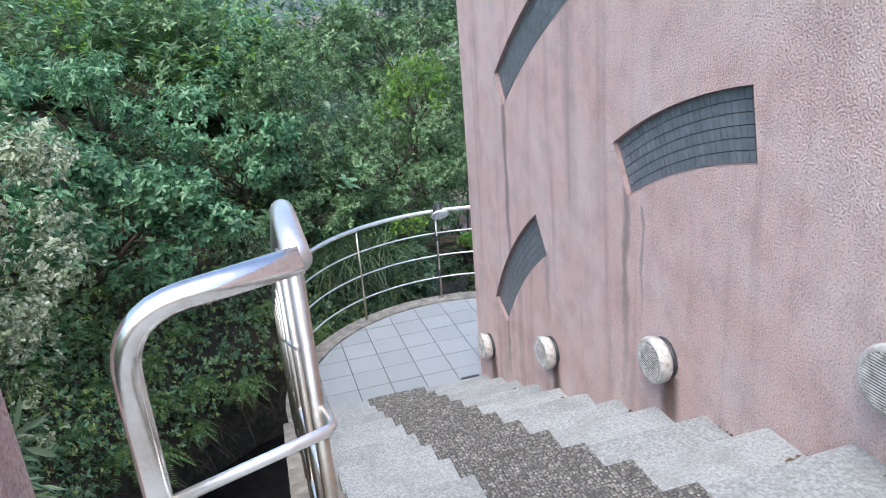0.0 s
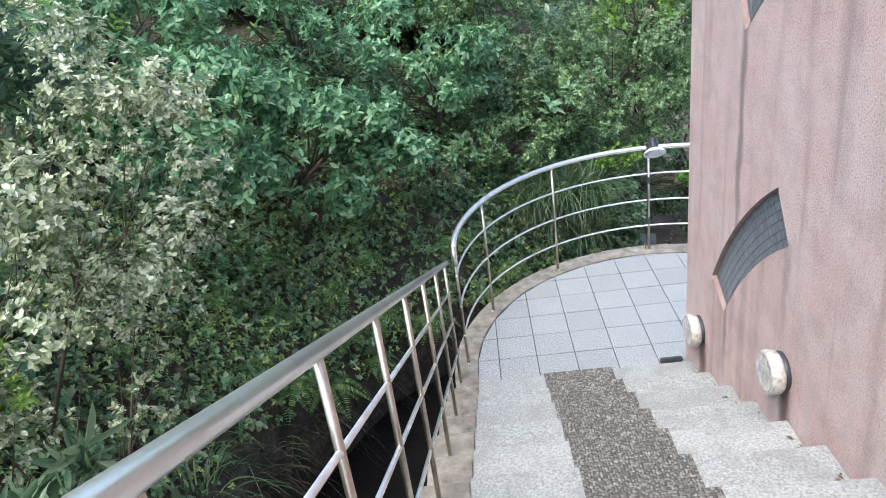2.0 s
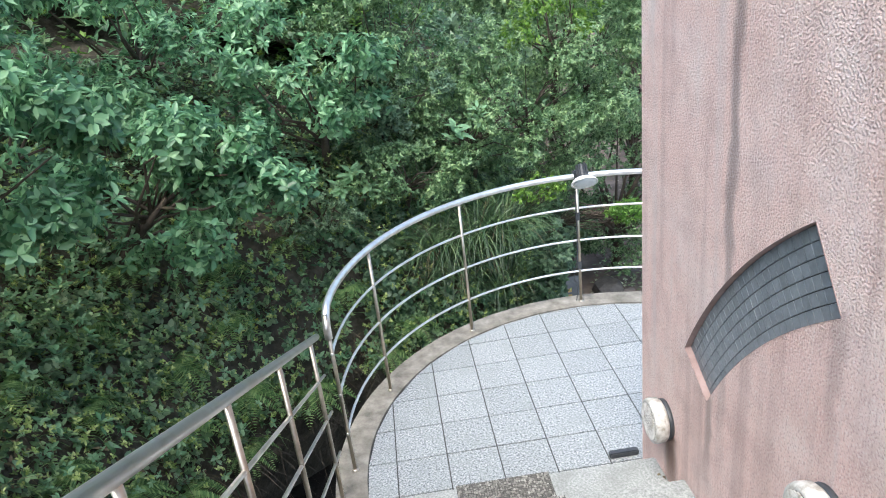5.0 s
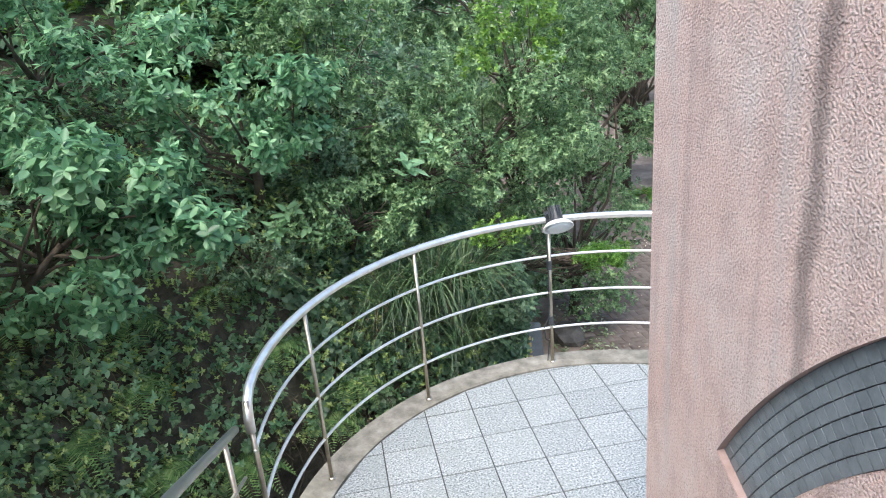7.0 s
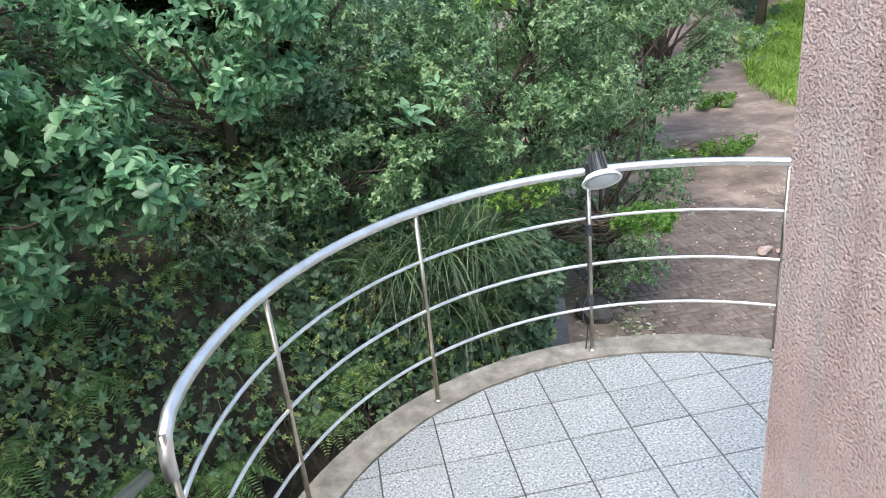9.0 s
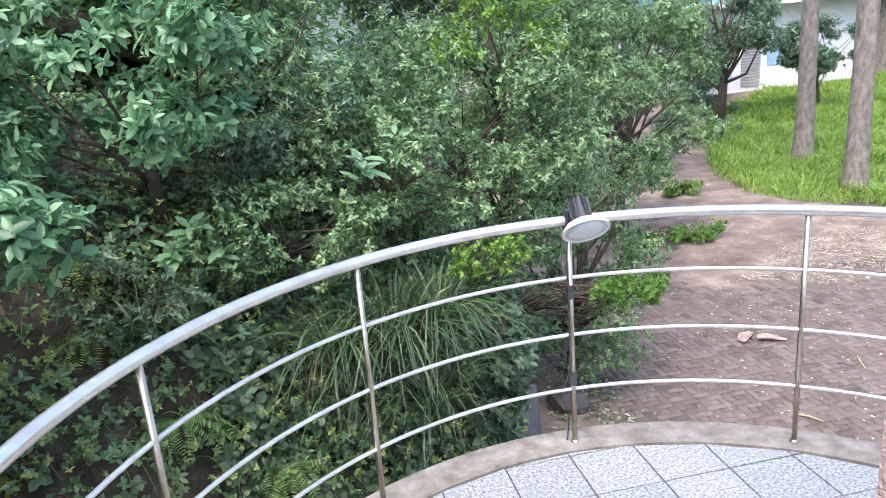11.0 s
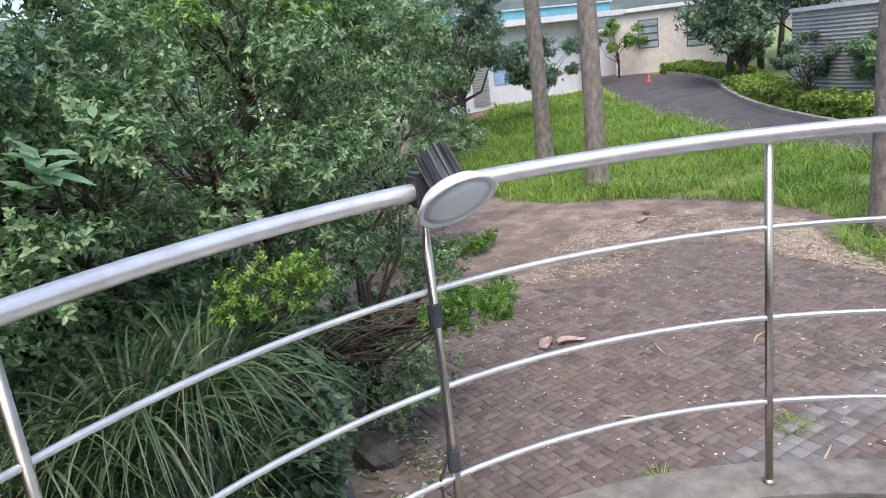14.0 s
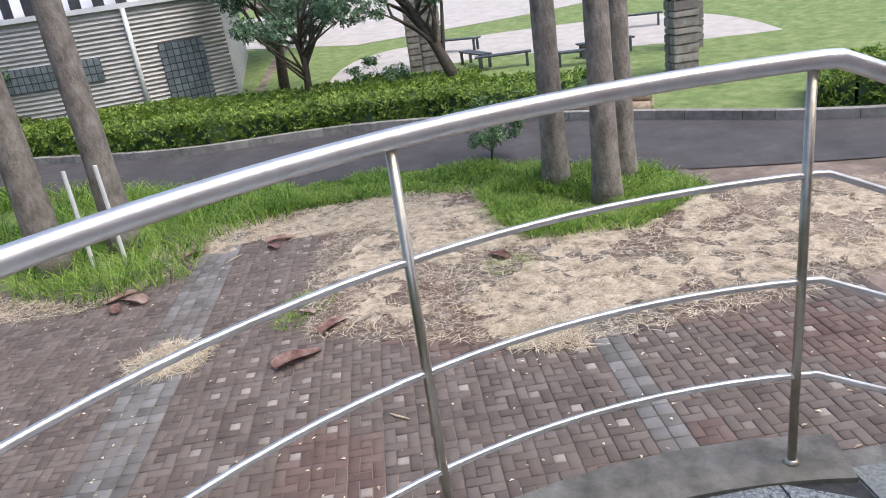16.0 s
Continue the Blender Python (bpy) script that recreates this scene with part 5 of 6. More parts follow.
tree("prostrate_juniper", (2.2, 10.2, -0.3), cloud(3.02, 9.0, 0.26, 0.25, 0.17, 0.07, 40, 0.07, 0.12), 0.022, M["leaf_grassy"], "bright green conifer spray reaching out from the bank", "bush", per=11, count=620, trunk=0.02, aspect=0.3)
tree("ivy_bush", (2.35, 10.1, -0.9), cloud(2.35, 9.6, -0.35, 0.2, 0.14, 0.5, 20, 0.13, 0.2), 0.075, M["leaf_dark"], "dark ivy-like bush hanging below the conifer spray", "bush", per=7, count=110, trunk=0.02, full=True, aspect=0.6)
tree("prostrate_juniper", (6.9, 17.9, -2.25), cloud(8.0, 17.4, -2.1, 1.1, 0.35, 0.08, 26, 0.16, 0.26), 0.05, M["leaf_grassy"], "low bright green conifer mat on the bare earth", "bush", per=10, count=150, trunk=0.03)
tree("prostrate_juniper", (10.3, 21.2, -2.25), cloud(10.3, 21.0, -2.1, 0.6, 0.3, 0.1, 14, 0.18, 0.28), 0.06, M["leaf_grassy"], "low bright green conifer mat on the bare earth", "bush", per=10, count=110, trunk=0.03)
tree("yard_edge_tree", (7.3, 18.4, -2.2), cloud(7.4, 18.2, 0.6, 1.8, 1.8, 2.1, 48, 0.4, 0.75), 0.09, M["leaf_small"], "spreading evergreen tree at the edge of the yard", per=8, count=62, trunk=0.11)
tree("yard_edge_tree", (10.2, 24.0, -2.0), cloud(10.2, 24.0, 1.8, 2.2, 2.2, 2.4, 34, 0.6, 1.0), 0.14, M["leaf_small"], "spreading evergreen tree at the edge of the yard", per=8, count=38, trunk=0.13)
tree("yard_edge_tree", (12.0, 32.0, -1.9), cloud(11.5, 32.5, 2.4, 2.4, 2.4, 2.8, 30, 0.7, 1.1), 0.16, M["leaf_dark"], "spreading evergreen tree at the edge of the yard", per=8, count=32, trunk=0.14)


def clump_of_blades(x, y, z, n, lo, hi, label):
    t = RNG.uniform(0, 6.28, n)
    root = np.stack([x + 0.2 * np.sqrt(RNG.uniform(0, 1, n)) * np.cos(t), y + 0.14 * np.sin(t), z + RNG.uniform(-0.12, 0.06, n)], 1)
    hd = np.stack([np.cos(t) * 0.55, np.sin(t) * 0.55, RNG.uniform(0.5, 1.4, n)], 1)
    g = thing("grass_clump", (x, y, z), label, "grass clump", "arching grass clumps on the bank")
    ln = RNG.uniform(lo, hi, n)
    dead = RNG.uniform(0, 1, n) < 0.06
    for name, pick, mat, w in (("foliage", ~dead, M["blade"], 0.013), ("dead_foliage", dead, M["leaf_dry"], 0.008)):
        tagged(foliage(name, [blades(root[pick], hd[pick], ln[pick], w, 1.1, 7)], mat, g), kind="stuff")
    return g


for x, y, z, n, k in ((1.55, 9.25, 0.08, 190, 0.78), (1.85, 9.35, 0.1, 170, 0.78), (1.75, 9.25, -0.35, 110, 0.66), (1.2, 9.15, 0.12, 90, 0.62), (1.35, 9.25, -0.2, 40, 0.65), (0.2, 8.9, 0.5, 26, 0.4), (-1.2, 4.6, 0.4, 40, 0.5)):
    clump_of_blades(x, y, z, n, 0.65 * k, 1.05 * k, "clump of long arching grass hanging down the bank")


def fern(x, y, z, size, heading):
    f_ = thing("fern", (x, y, z), "green fern with arching fronds on the bank", "fern", "ferns on the bank")
    for i in range(9):
        t = heading + (i - 4) * 0.42 + RNG.uniform(-0.2, 0.2)
        out = np.array([math.cos(t), math.sin(t), 0])
        m = 24
        s = np.linspace(0.08, 1, m)
        L = size * RNG.uniform(0.75, 1.1)
        mid_ = np.array([x, y, z]) + out * (s * L * 0.85)[:, None] + np.array([0, 0, 1]) * (L * (0.5 * s - 0.98 * s * s))[:, None]
        side = np.array([-out[1], out[0], 0])
        w = L * 0.24 * np.sin(np.pi * np.clip(s * 0.93 + 0.06, 0, 1)) ** 0.8
        fr = [leaves(mid_, side * sg + out * 0.35 + np.array([0, 0, -0.1]) + np.zeros((m, 3)), np.tile([[0, 0, 1.0]], (m, 1)), w, L * 0.042, 0.05, 0.1) for sg in (-1, 1)]
        tagged(foliage("frond", fr, M["fern"], f_), kind="stuff")
    return f_


for s_, o_, size in ((14.3, 0.42, 0.42), (14.85, 0.3, 0.5), (13.4, 0.35, 0.44), (13.9, 0.65, 0.42), (14.45, 0.62, 0.4), (13.0, 0.45, 0.42), (15.1, 0.75, 0.38), (13.55, 1.0, 0.4), (12.9, 1.0, 0.38), (15.6, 0.3, 0.42), (15.35, 0.5, 0.4), (13.7, 0.5, 0.38), (15.9, 0.38, 0.36), (14.6, 0.8, 0.4), (13.2, 0.75, 0.36), (14.0, 1.1, 0.36), (15.2, 0.95, 0.34), (12.7, 0.6, 0.34), (14.1, 0.3, 0.34)):
    fx, fy, fz = (float(v) for v in hill(s_, o_))
    nx_, ny_ = -float(np.interp(s_, ARC, HILL_N[:, 0])), -float(np.interp(s_, ARC, HILL_N[:, 1]))
    fern(fx + nx_ * 0.06, fy + ny_ * 0.06, fz + 0.02, size, math.atan2(ny_, nx_))
c = np.concatenate([np.array([[x, y, z]]) + RNG.normal(0, 0.03, (6, 3)) for x, y, z in ((-0.55, 8.7, -0.2), (-1.75, 7.75, 0.3))])
tagged(foliage("yellow_leaves", [rosettes(c, np.tile([[0.3, -0.4, 1.0]], (len(c), 1)), 4, 0.05, 0.025, 0.8, True)], M["leaf_yellow"]), "few yellowed leaves among the plants of the bank", "leaves", kind="stuff")

# ---- yard things ----
def palm_trunk(x, y, r, h, lean):
    x, y = settle(x, y)
    z = float(ground_z(x, y))
    t = thing("palm_tree", (x, y, z), "tall bare grey palm trunk rising out of the grass", "palm tree", "palm trunks by the drive")
    pts, rs = [], []
    for i in range(26):
        s = i / 25
        pts.append((x + lean * s * s * 1.2, y + lean * 0.5 * s, z - 0.1 + h * s))
        rs.append(r * (1.0 + 0.35 * math.exp(-s * 14)) * (1 - 0.22 * s) * (1 + 0.03 * (i % 2)))
    part("trunk", tube(bmesh.new(), pts, rs, 18), M["bark"], t, "ringed grey bark", True)
    top = Vector(pts[-1])
    fr = []
    for i in range(26):
        a = 2 * math.pi * i / 26
        root = np.tile([[top.x, top.y, top.z]], (14, 1))
        hd = np.stack([math.cos(a) + RNG.normal(0, 0.1, 14), math.sin(a) + RNG.normal(0, 0.1, 14), RNG.uniform(0.0, 0.9, 14)], 1)
        fr.append(blades(root, hd, RNG.uniform(1.1, 1.7, 14), 0.06, 0.8, 4))
    foliage("crown", fr, M["blade"], t, "drooping palm fronds")


for x, y, r, lean in ((16.3, 24.6, 0.24, -0.3), (14.4, 20.2, 0.24, -0.2), (13.75, 12.6, 0.24, 0.1), (14.4, 11.65, 0.22, 0.2), (13.95, 4.2, 0.19, 0.1), (12.8, 3.68, 0.185, 0.15), (13.75, 3.1, 0.18, 0.1)):
    palm_trunk(x, y, r, 9.5, lean)
for x, y, h, l in ((13.55, 11.9, 1.55, 0.03), (13.38, 11.32, 1.6, -0.02)):
    x, y = settle(x, y)
    p = thing("marker_pole", (x, y, YARD), "thin white plastic pole stuck in the grass", "pole", "white poles in the grass")
    part("shaft", tube(bmesh.new(), [(x, y, YARD - 0.05), (x + l, y, YARD + h)], 0.032, 10), M["white_pole"], p)


def husk(x, y, size, turn):
    """A curled palm leaf sheath lying on the ground."""
    x, y = settle(x, y)
    bm = bmesh.new()
    grid = []
    for i in range(9):
        s = i / 8
        row = []
        for j in range(6):
            a = (j / 5 - 0.5) * (2.6 - 1.2 * s)
            w = size * (0.10 + 0.13 * math.sin(math.pi * min(1, s * 0.8 + 0.15)))
            p = Vector(((s - 0.5) * size, math.sin(a) * w, 0.012 + (1 - math.cos(a)) * w * 0.8 + 0.03 * size * math.sin(5 * s)))
            row.append(bm.verts.new(p))
        grid.append(row)
    for a, b in zip(grid, grid[1:]):
        for j in range(5):
            bm.faces.new((a[j], a[j + 1], b[j + 1], b[j]))
    bmesh.ops.solidify(bm, geom=bm.faces[:], thickness=0.008)
    bm.transform(Matrix.Translation((x, y, YARD + 0.03)) @ Matrix.Rotation(turn, 4, "Z"))
    me = bpy.data.meshes.new("palm_husk")
    bm.to_mesh(me)
    bm.free()
    me.transform(Matrix.Translation((-x, -y, -YARD)))
    ob = link_mesh("palm_husk", me, M["husk"])
    ob.location = (x, y, YARD)
    tagged(ob, "fallen red-brown palm sheath on the pavers", "palm husk", "fallen palm husks")


for x, y, size, turn in ((11.74, 10.72, 0.7, 0.9), (11.9, 10.95, 0.6, 2.0), (11.55, 10.9, 0.5, 0.3), (9.22, 8.2, 0.75, -1.0), (9.9, 7.85, 0.6, -0.7), (10.4, 8.2, 0.35, 0.9), (13.33, 10.2, 0.7, -0.8),
                         (13.35, 8.85, 0.65, -1.2), (13.1, 8.95, 0.5, 0.5), (11.18, 5.7, 0.55, 0.6), (6.75, 13.2, 0.55, 0.7), (7.0, 13.0, 0.5, -0.4), (12.4, 16.8, 0.6, 0.4), (12.9, 17.2, 0.4, 1.2)):
    husk(x, y, size * 0.72, turn)
for x, y, l, turn in ((11.6, 11.9, 0.5, 1.5), (12.4, 9.4, 0.35, -0.6), (6.6, 9.4, 0.5, 0.4), (7.7, 7.15, 0.22, 0.9), (9.6, 6.3, 0.3, 2.0), (8.4, 11.3, 0.3, 0.3), (7.4, 11.9, 0.35, 1.1), (6.0, 11.0, 0.28, 2.2)):
    d = Vector((math.cos(turn), math.sin(turn), 0)) * l / 2
    ob = part("dry_stick", tube(bmesh.new(), [Vector((x, y, YARD + 0.022)) - d, Vector((x, y + 0.02, YARD + 0.028)), Vector((x, y, YARD + 0.022)) + d], [0.008, 0.012, 0.006], 6), M["straw"])
    tagged(ob, "pale dry stick lying on the pavers", "stick", "dry sticks in the yard")

# dark inscribed slab and a rock at the foot of the bank
sl = thing("inscribed_slab", (2.93, 11.05, YARD), "dark slate slab with worn gold writing, leaning by the bank", "slab")
bm = boxed(-0.17, -0.03, 0, 0.17, 0.03, 0.86, bevel=0.012)
bm.transform(Matrix.Translation((2.93, 11.05, YARD - 0.02)) @ Matrix.Rotation(radians(-14), 4, "X"))
part("plate", bm, M["slate"], sl)
for i in range(4):
    bm = boxed(-0.025, -0.036, 0.42 + i * 0.08, 0.025, -0.0325, 0.47 + i * 0.08)
    bm.transform(Matrix.Translation((2.93, 11.05, YARD - 0.02)) @ Matrix.Rotation(radians(-14), 4, "X"))
    part("writing", bm, M["gold"], sl, "worn gold marks")
bm = bmesh.new()
bmesh.ops.create_icosphere(bm, subdivisions=2, radius=0.24)
for v in bm.verts:
    v.co *= 1 + 0.35 * noise.noise(v.co * 6)
    v.co.z = max(-0.1, min(v.co.z * 0.8, 0.13))
bm.transform(Matrix.Translation((3.76, 12.1, YARD + 0.09)))
tagged(part("rock", bm, M["rock"], smooth=False), "dark grey rock at the edge of the yard", "rock")

# ---- beyond the drive ----
# wooded ridge closing the distance
rv, rf, cols_r = [], [], 160
for i in range(cols_r + 1):
    a = radians(-60 + 190 * i / cols_r)
    for j, (r, k) in enumerate(((150, 0.0), (165, 0.3), (190, 0.65), (225, 0.9), (270, 1.0))):
        x, y = 2 + r * math.cos(a), 6.7 + r * math.sin(a)
        h = 22 + 14 * noise.noise(Vector((a * 2.2, 0.4, 1))) + 3.0 * noise.noise(Vector((a * 14, j * 0.9, 5))) + 1.6 * noise.noise(Vector((a * 50, j * 2.0, 8)))
        rv.append((x, y, -1.0 + h * k))
for i in range(cols_r):
    for j in range(4):
        rf.append((i * 5 + j, i * 5 + j + 1, i * 5 + j + 6, i * 5 + j + 5))
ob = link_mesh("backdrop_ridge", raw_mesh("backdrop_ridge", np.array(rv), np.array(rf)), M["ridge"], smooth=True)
tagged(ob, "dark green wooded ridge in the distance, haze mixed into its colour", "hills", kind="structure")

def hedge(name, line, width, height, n, label):
    line = np.array(line)
    seg = np.linalg.norm(np.diff(line, axis=0), axis=1)
    acc = np.concatenate([[0], np.cumsum(seg)])
    s = RNG.uniform(0, acc[-1], n)
    x, y = np.interp(s, acc, line[:, 0]), np.interp(s, acc, line[:, 1])
    i = np.clip(np.searchsorted(acc, s) - 1, 0, len(line) - 2)
    d = unit(line[i + 1] - line[i])
    nr = np.stack([d[:, 1], -d[:, 0]], 1)
    u = RNG.uniform(-1, 1, n)
    v = RNG.uniform(0, 1, n)
    side = RNG.uniform(0, 1, n) < 0.45
    w = np.where(side, np.sign(u), u) * width / 2 * RNG.uniform(0.85, 1.08, n)
    bump_ = np.array([noise.noise(Vector((a * 0.9, b * 0.9, 1))) for a, b in zip(x, y)])
    hh = height * (1 + 0.25 * bump_)
    z = np.where(side, v, 1.0 - 0.15 * np.abs(u) ** 3 + RNG.normal(0, 0.06, n)) * hh
    c = np.stack([x + nr[:, 0] * w, y + nr[:, 1] * w, ground_z(x, y) + z], 1)
    hd = np.stack([nr[:, 0] * u, nr[:, 1] * u, 0.9 - 0.6 * side], 1) + RNG.normal(0, 0.35, (n, 3))
    dist = np.hypot(c[:, 0] - 2, c[:, 1] - 6.7)
    ln = 0.05 + 0.0035 * dist
    h = thing(name, (line[0][0], line[0][1], YARD), label, "hedge")
    foliage("leaves", [rosettes(c, hd, 6, ln, ln * 0.5)], M["hedge"], h)
    # solid dark green blocks fill the hedge behind its leaves
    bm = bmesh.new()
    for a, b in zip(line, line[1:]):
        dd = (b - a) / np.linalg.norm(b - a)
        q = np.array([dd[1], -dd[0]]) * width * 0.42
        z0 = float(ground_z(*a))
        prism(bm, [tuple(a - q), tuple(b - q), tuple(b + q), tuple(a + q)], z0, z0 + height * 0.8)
    part("inner_mass", bm, M["leaf_dark"], h, "solid dark green core of the hedge")


def shifted(pts, off):
    p = np.array(pts)
    d = np.gradient(p, axis=0)
    d /= np.linalg.norm(d, axis=1, keepdims=True)
    return p + np.stack([d[:, 1], -d[:, 0]], 1) * off


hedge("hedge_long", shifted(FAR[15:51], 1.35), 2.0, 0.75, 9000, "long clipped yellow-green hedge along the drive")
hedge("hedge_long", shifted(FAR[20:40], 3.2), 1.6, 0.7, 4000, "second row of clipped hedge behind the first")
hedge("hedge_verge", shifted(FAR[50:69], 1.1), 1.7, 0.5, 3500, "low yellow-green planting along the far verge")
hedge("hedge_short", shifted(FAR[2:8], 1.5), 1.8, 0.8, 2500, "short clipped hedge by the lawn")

# corrugated building with a rounded front
BX, BY, BR = 32.2, 17.2, 7.6
BZ = -2.0
bld = thing("rounded_building", (BX, BY, BZ), "rounded grey building clad in horizontal corrugated metal", "building")


def on_front(deg, z, r=BR):
    return Vector((BX + r * math.cos(radians(deg)), BY + r * math.sin(radians(deg)), z))


bm = bmesh.new()
A0, A1, seg = 125, 227, 50
HB = 3.3
rows_b = []
n_r = 56
for i in range(n_r + 1):
    z = BZ - 0.3 + (HB + 0.3) * i / n_r
    r = BR + (0.035 if i % 2 else -0.015)
    rows_b.append([bm.verts.new(on_front(A0 + (A1 - A0) * k / seg, z, r)) for k in range(seg + 1)])
for a, b in zip(rows_b, rows_b[1:]):
    for k in range(seg):
        bm.faces.new((a[k], a[k + 1], b[k + 1], b[k]))
part("cladding", bm, M["cladding"], bld, "horizontal corrugated cladding")
bm = bmesh.new()
e0, e1 = on_front(A0, 0), on_front(A1, 0)
prism(bm, [(e0.x, e0.y), (e1.x, e1.y), (e1.x + 12, e1.y + 1.5), (e0.x + 12, e0.y + 1.5)], BZ - 0.3, BZ + HB)
part("rear_block", bm, M["cladding"], bld)
bm = bmesh.new()
prism(bm, [(p.x, p.y) for p in (on_front(A0 + (A1 - A0) * k / 40, 0, BR + 0.12) for k in range(41))] + [(BX + 8, BY - 8), (BX + 8, BY + 8)], BZ + HB, BZ + HB + 0.14)
part("roof_edge", bm, M["roof"], bld, "pale roof edge")
bm = bmesh.new()
inner = [on_front(A0 + (A1 - A0) * k / 24, BZ + HB + 0.1, BR - 2.2) for k in range(25)]
low = [bm.verts.new(p) for p in inner]
high = [bm.verts.new(Vector((BX + (p.x - BX) * 0.55 + 1.5, BY + (p.y - BY) * 0.6, BZ + HB + 2.0))) for p in inner]
for k in range(24):
    bm.faces.new((low[k], low[k + 1], high[k + 1], high[k]))
part("roof", bm, M["roof"], bld, "sloping pale metal roof")
for k in range(9):
    a = 150 + k * 7
    p, q = on_front(a, BZ + HB + 0.14, BR - 2.1), on_front(a + 3.5, BZ + HB + 0.14, BR - 2.1)
    bm = bmesh.new()
    vs = [bm.verts.new(v) for v in (p, q, q + Vector((0, 0, 1.1)), p + Vector((0, 0, 1.1)))]
    bm.faces.new(vs)
    bmesh.ops.solidify(bm, geom=bm.faces[:], thickness=0.06)
    part("louvre", bm, M["dark_frame"], bld, "dark roof louvre")


def block_window(a0, a1, z0, z1, cols, rows_n, name="window"):
    bm = bmesh.new()
    n = 10
    rows_ = []
    for r_, z in ((BR + 0.05, z0), (BR + 0.05, z1)):
        rows_.append([bm.verts.new(on_front(a0 + (a1 - a0) * k / n, z, r_)) for k in range(n + 1)])
    for k in range(n):
        bm.faces.new((rows_[0][k], rows_[0][k + 1], rows_[1][k + 1], rows_[1][k]))
    win = part(name, bm, M["dark_frame"], bld, "dark-framed glass-block window")
    for c in range(cols):
        for r in range(rows_n):
            u0, u1 = a0 + (a1 - a0) * (c + 0.07) / cols, a0 + (a1 - a0) * (c + 0.93) / cols
            w0, w1 = z0 + (z1 - z0) * (r + 0.07) / rows_n, z0 + (z1 - z0) * (r + 0.93) / rows_n
            bm = bmesh.new()
            vs = [bm.verts.new(on_front(u, z, BR + 0.075)) for u, z in ((u0, w0), (u1, w0), (u1, w1), (u0, w1))]
            bm.faces.new(vs)
            bmesh.ops.solidify(bm, geom=bm.faces[:], thickness=0.02)
            me = bpy.data.meshes.new("pane")
            bm.to_mesh(me)
            bm.free()
            link_mesh("pane", me, M["window_glass"], win)


block_window(177.0, 197.2, BZ + 1.4, BZ + 2.08, 15, 3)
block_window(209.8, 220.5, BZ + 0.25, BZ + 2.15, 7, 9)
p = on_front(204.5, 0, BR + 0.12)
part("downpipe", tube(bmesh.new(), [(p.x, p.y, BZ - 0.2), (p.x, p.y, BZ + HB)], 0.07, 10), M["white_pole"], bld, "pale downpipe", True)


def simple_house(name, x, y, w, d, h, turn, mat, label, windows, roof=True):
    x, y = settle(x, y)
    z = float(ground_z(x, y))
    hs = thing(name, (x, y, z), label, "house")
    m = Matrix.Translation((x, y, z)) @ Matrix.Rotation(radians(turn), 4, "Z")
    bm = boxed(-w / 2, -d / 2, -0.3, w / 2, d / 2, h, bevel=0.02)
    bm.transform(m)
    part("wall", bm, mat, hs)
    if roof:
        bm = boxed(-w / 2 - 0.3, -d / 2 - 0.3, h, w / 2 + 0.3, d / 2 + 0.3, h + 0.25, bevel=0.03)
        bm.transform(m)
        part("roof", bm, M["roof"], hs, "pale flat roof")
    for wx, wz, ww, wh in windows:
        bm = boxed(wx - ww / 2, -d / 2 - 0.04, wz, wx + ww / 2, -d / 2 + 0.02, wz + wh)
        bm.transform(m)
        win = part("window", bm, M["dark_frame"], hs, "dark window")
        for k in range(4):
            bm = boxed(wx - ww / 2 + 0.06, -d / 2 - 0.06, wz + wh * (k + 0.1) / 4, wx + ww / 2 - 0.06, -d / 2 - 0.035, wz + wh * (k + 0.85) / 4)
            bm.transform(m)
            part("pane", bm, M["window_glass"], win)
    return hs


simple_house("cream_house", 50.7, 48.2, 8, 8, 3.6, -48, M["cream"], "cream plastered house with louvred windows", [(-1.9, 1.4, 1.2, 1.7), (0.9, 1.2, 1.1, 1.7)])
wh = simple_house("white_building", 29.2, 47.7, 12, 8, 4.0, 0, M["white_wall"], "white building with blue panels and a blue roof band", [(-5.2, 0.2, 1.0, 2.2)], False)
wx_, wy_ = settle(29.2, 47.7)
m = Matrix.Translation((wx_, wy_, float(ground_z(wx_, wy_))))


def on_wall(name, x0, x1, y0, y1, z0, z1, mat, label):
    bm = boxed(x0, y0, z0, x1, y1, z1, bevel=0.01)
    bm.transform(m)
    return part(name, bm, mat, wh, label)


on_wall("blue_panel", -1.1, 0.1, -4.05, -3.98, 1.0, 1.9, M["blue_panel"], "light blue wall panel")
on_wall("blue_panel", -4.0, -3.0, -4.05, -3.98, 0.5, 1.2, M["blue_panel"], "light blue wall panel")
for k in range(14):
    on_wall("louvre", -2.5, -1.5, -4.08, -3.98, 0.1 + k * 0.14, 0.2 + k * 0.14, M["cladding"], "grey louvre slat")
on_wall("eave", -6.6, 7.2, -5.2, 4.4, 3.8, 4.1, M["roof"], "pale overhanging eave")
on_wall("fascia", -6.4, 6.6, -4.8, 4.2, 4.1, 4.55, M["teal"], "teal-blue roof band")
on_wall("eave", -6.5, 6.7, -4.9, 4.3, 4.55, 4.62, M["roof"], "pale roof edge")
on_wall("column", 4.6, 5.0, -4.9, -4.5, -0.3, 3.8, M["bark"], "dark square column under the eave")
simple_house("long_shed", 34, 62, 26, 8, 2.6, -30, M["white_wall"], "long pale shed with a flat roof", [])

cone = thing("traffic_cone", (33.0, 35.3, float(ground_z(33.0, 35.3))), "small red traffic cone on the drive", "traffic cone")
cz = float(ground_z(33.0, 35.3))
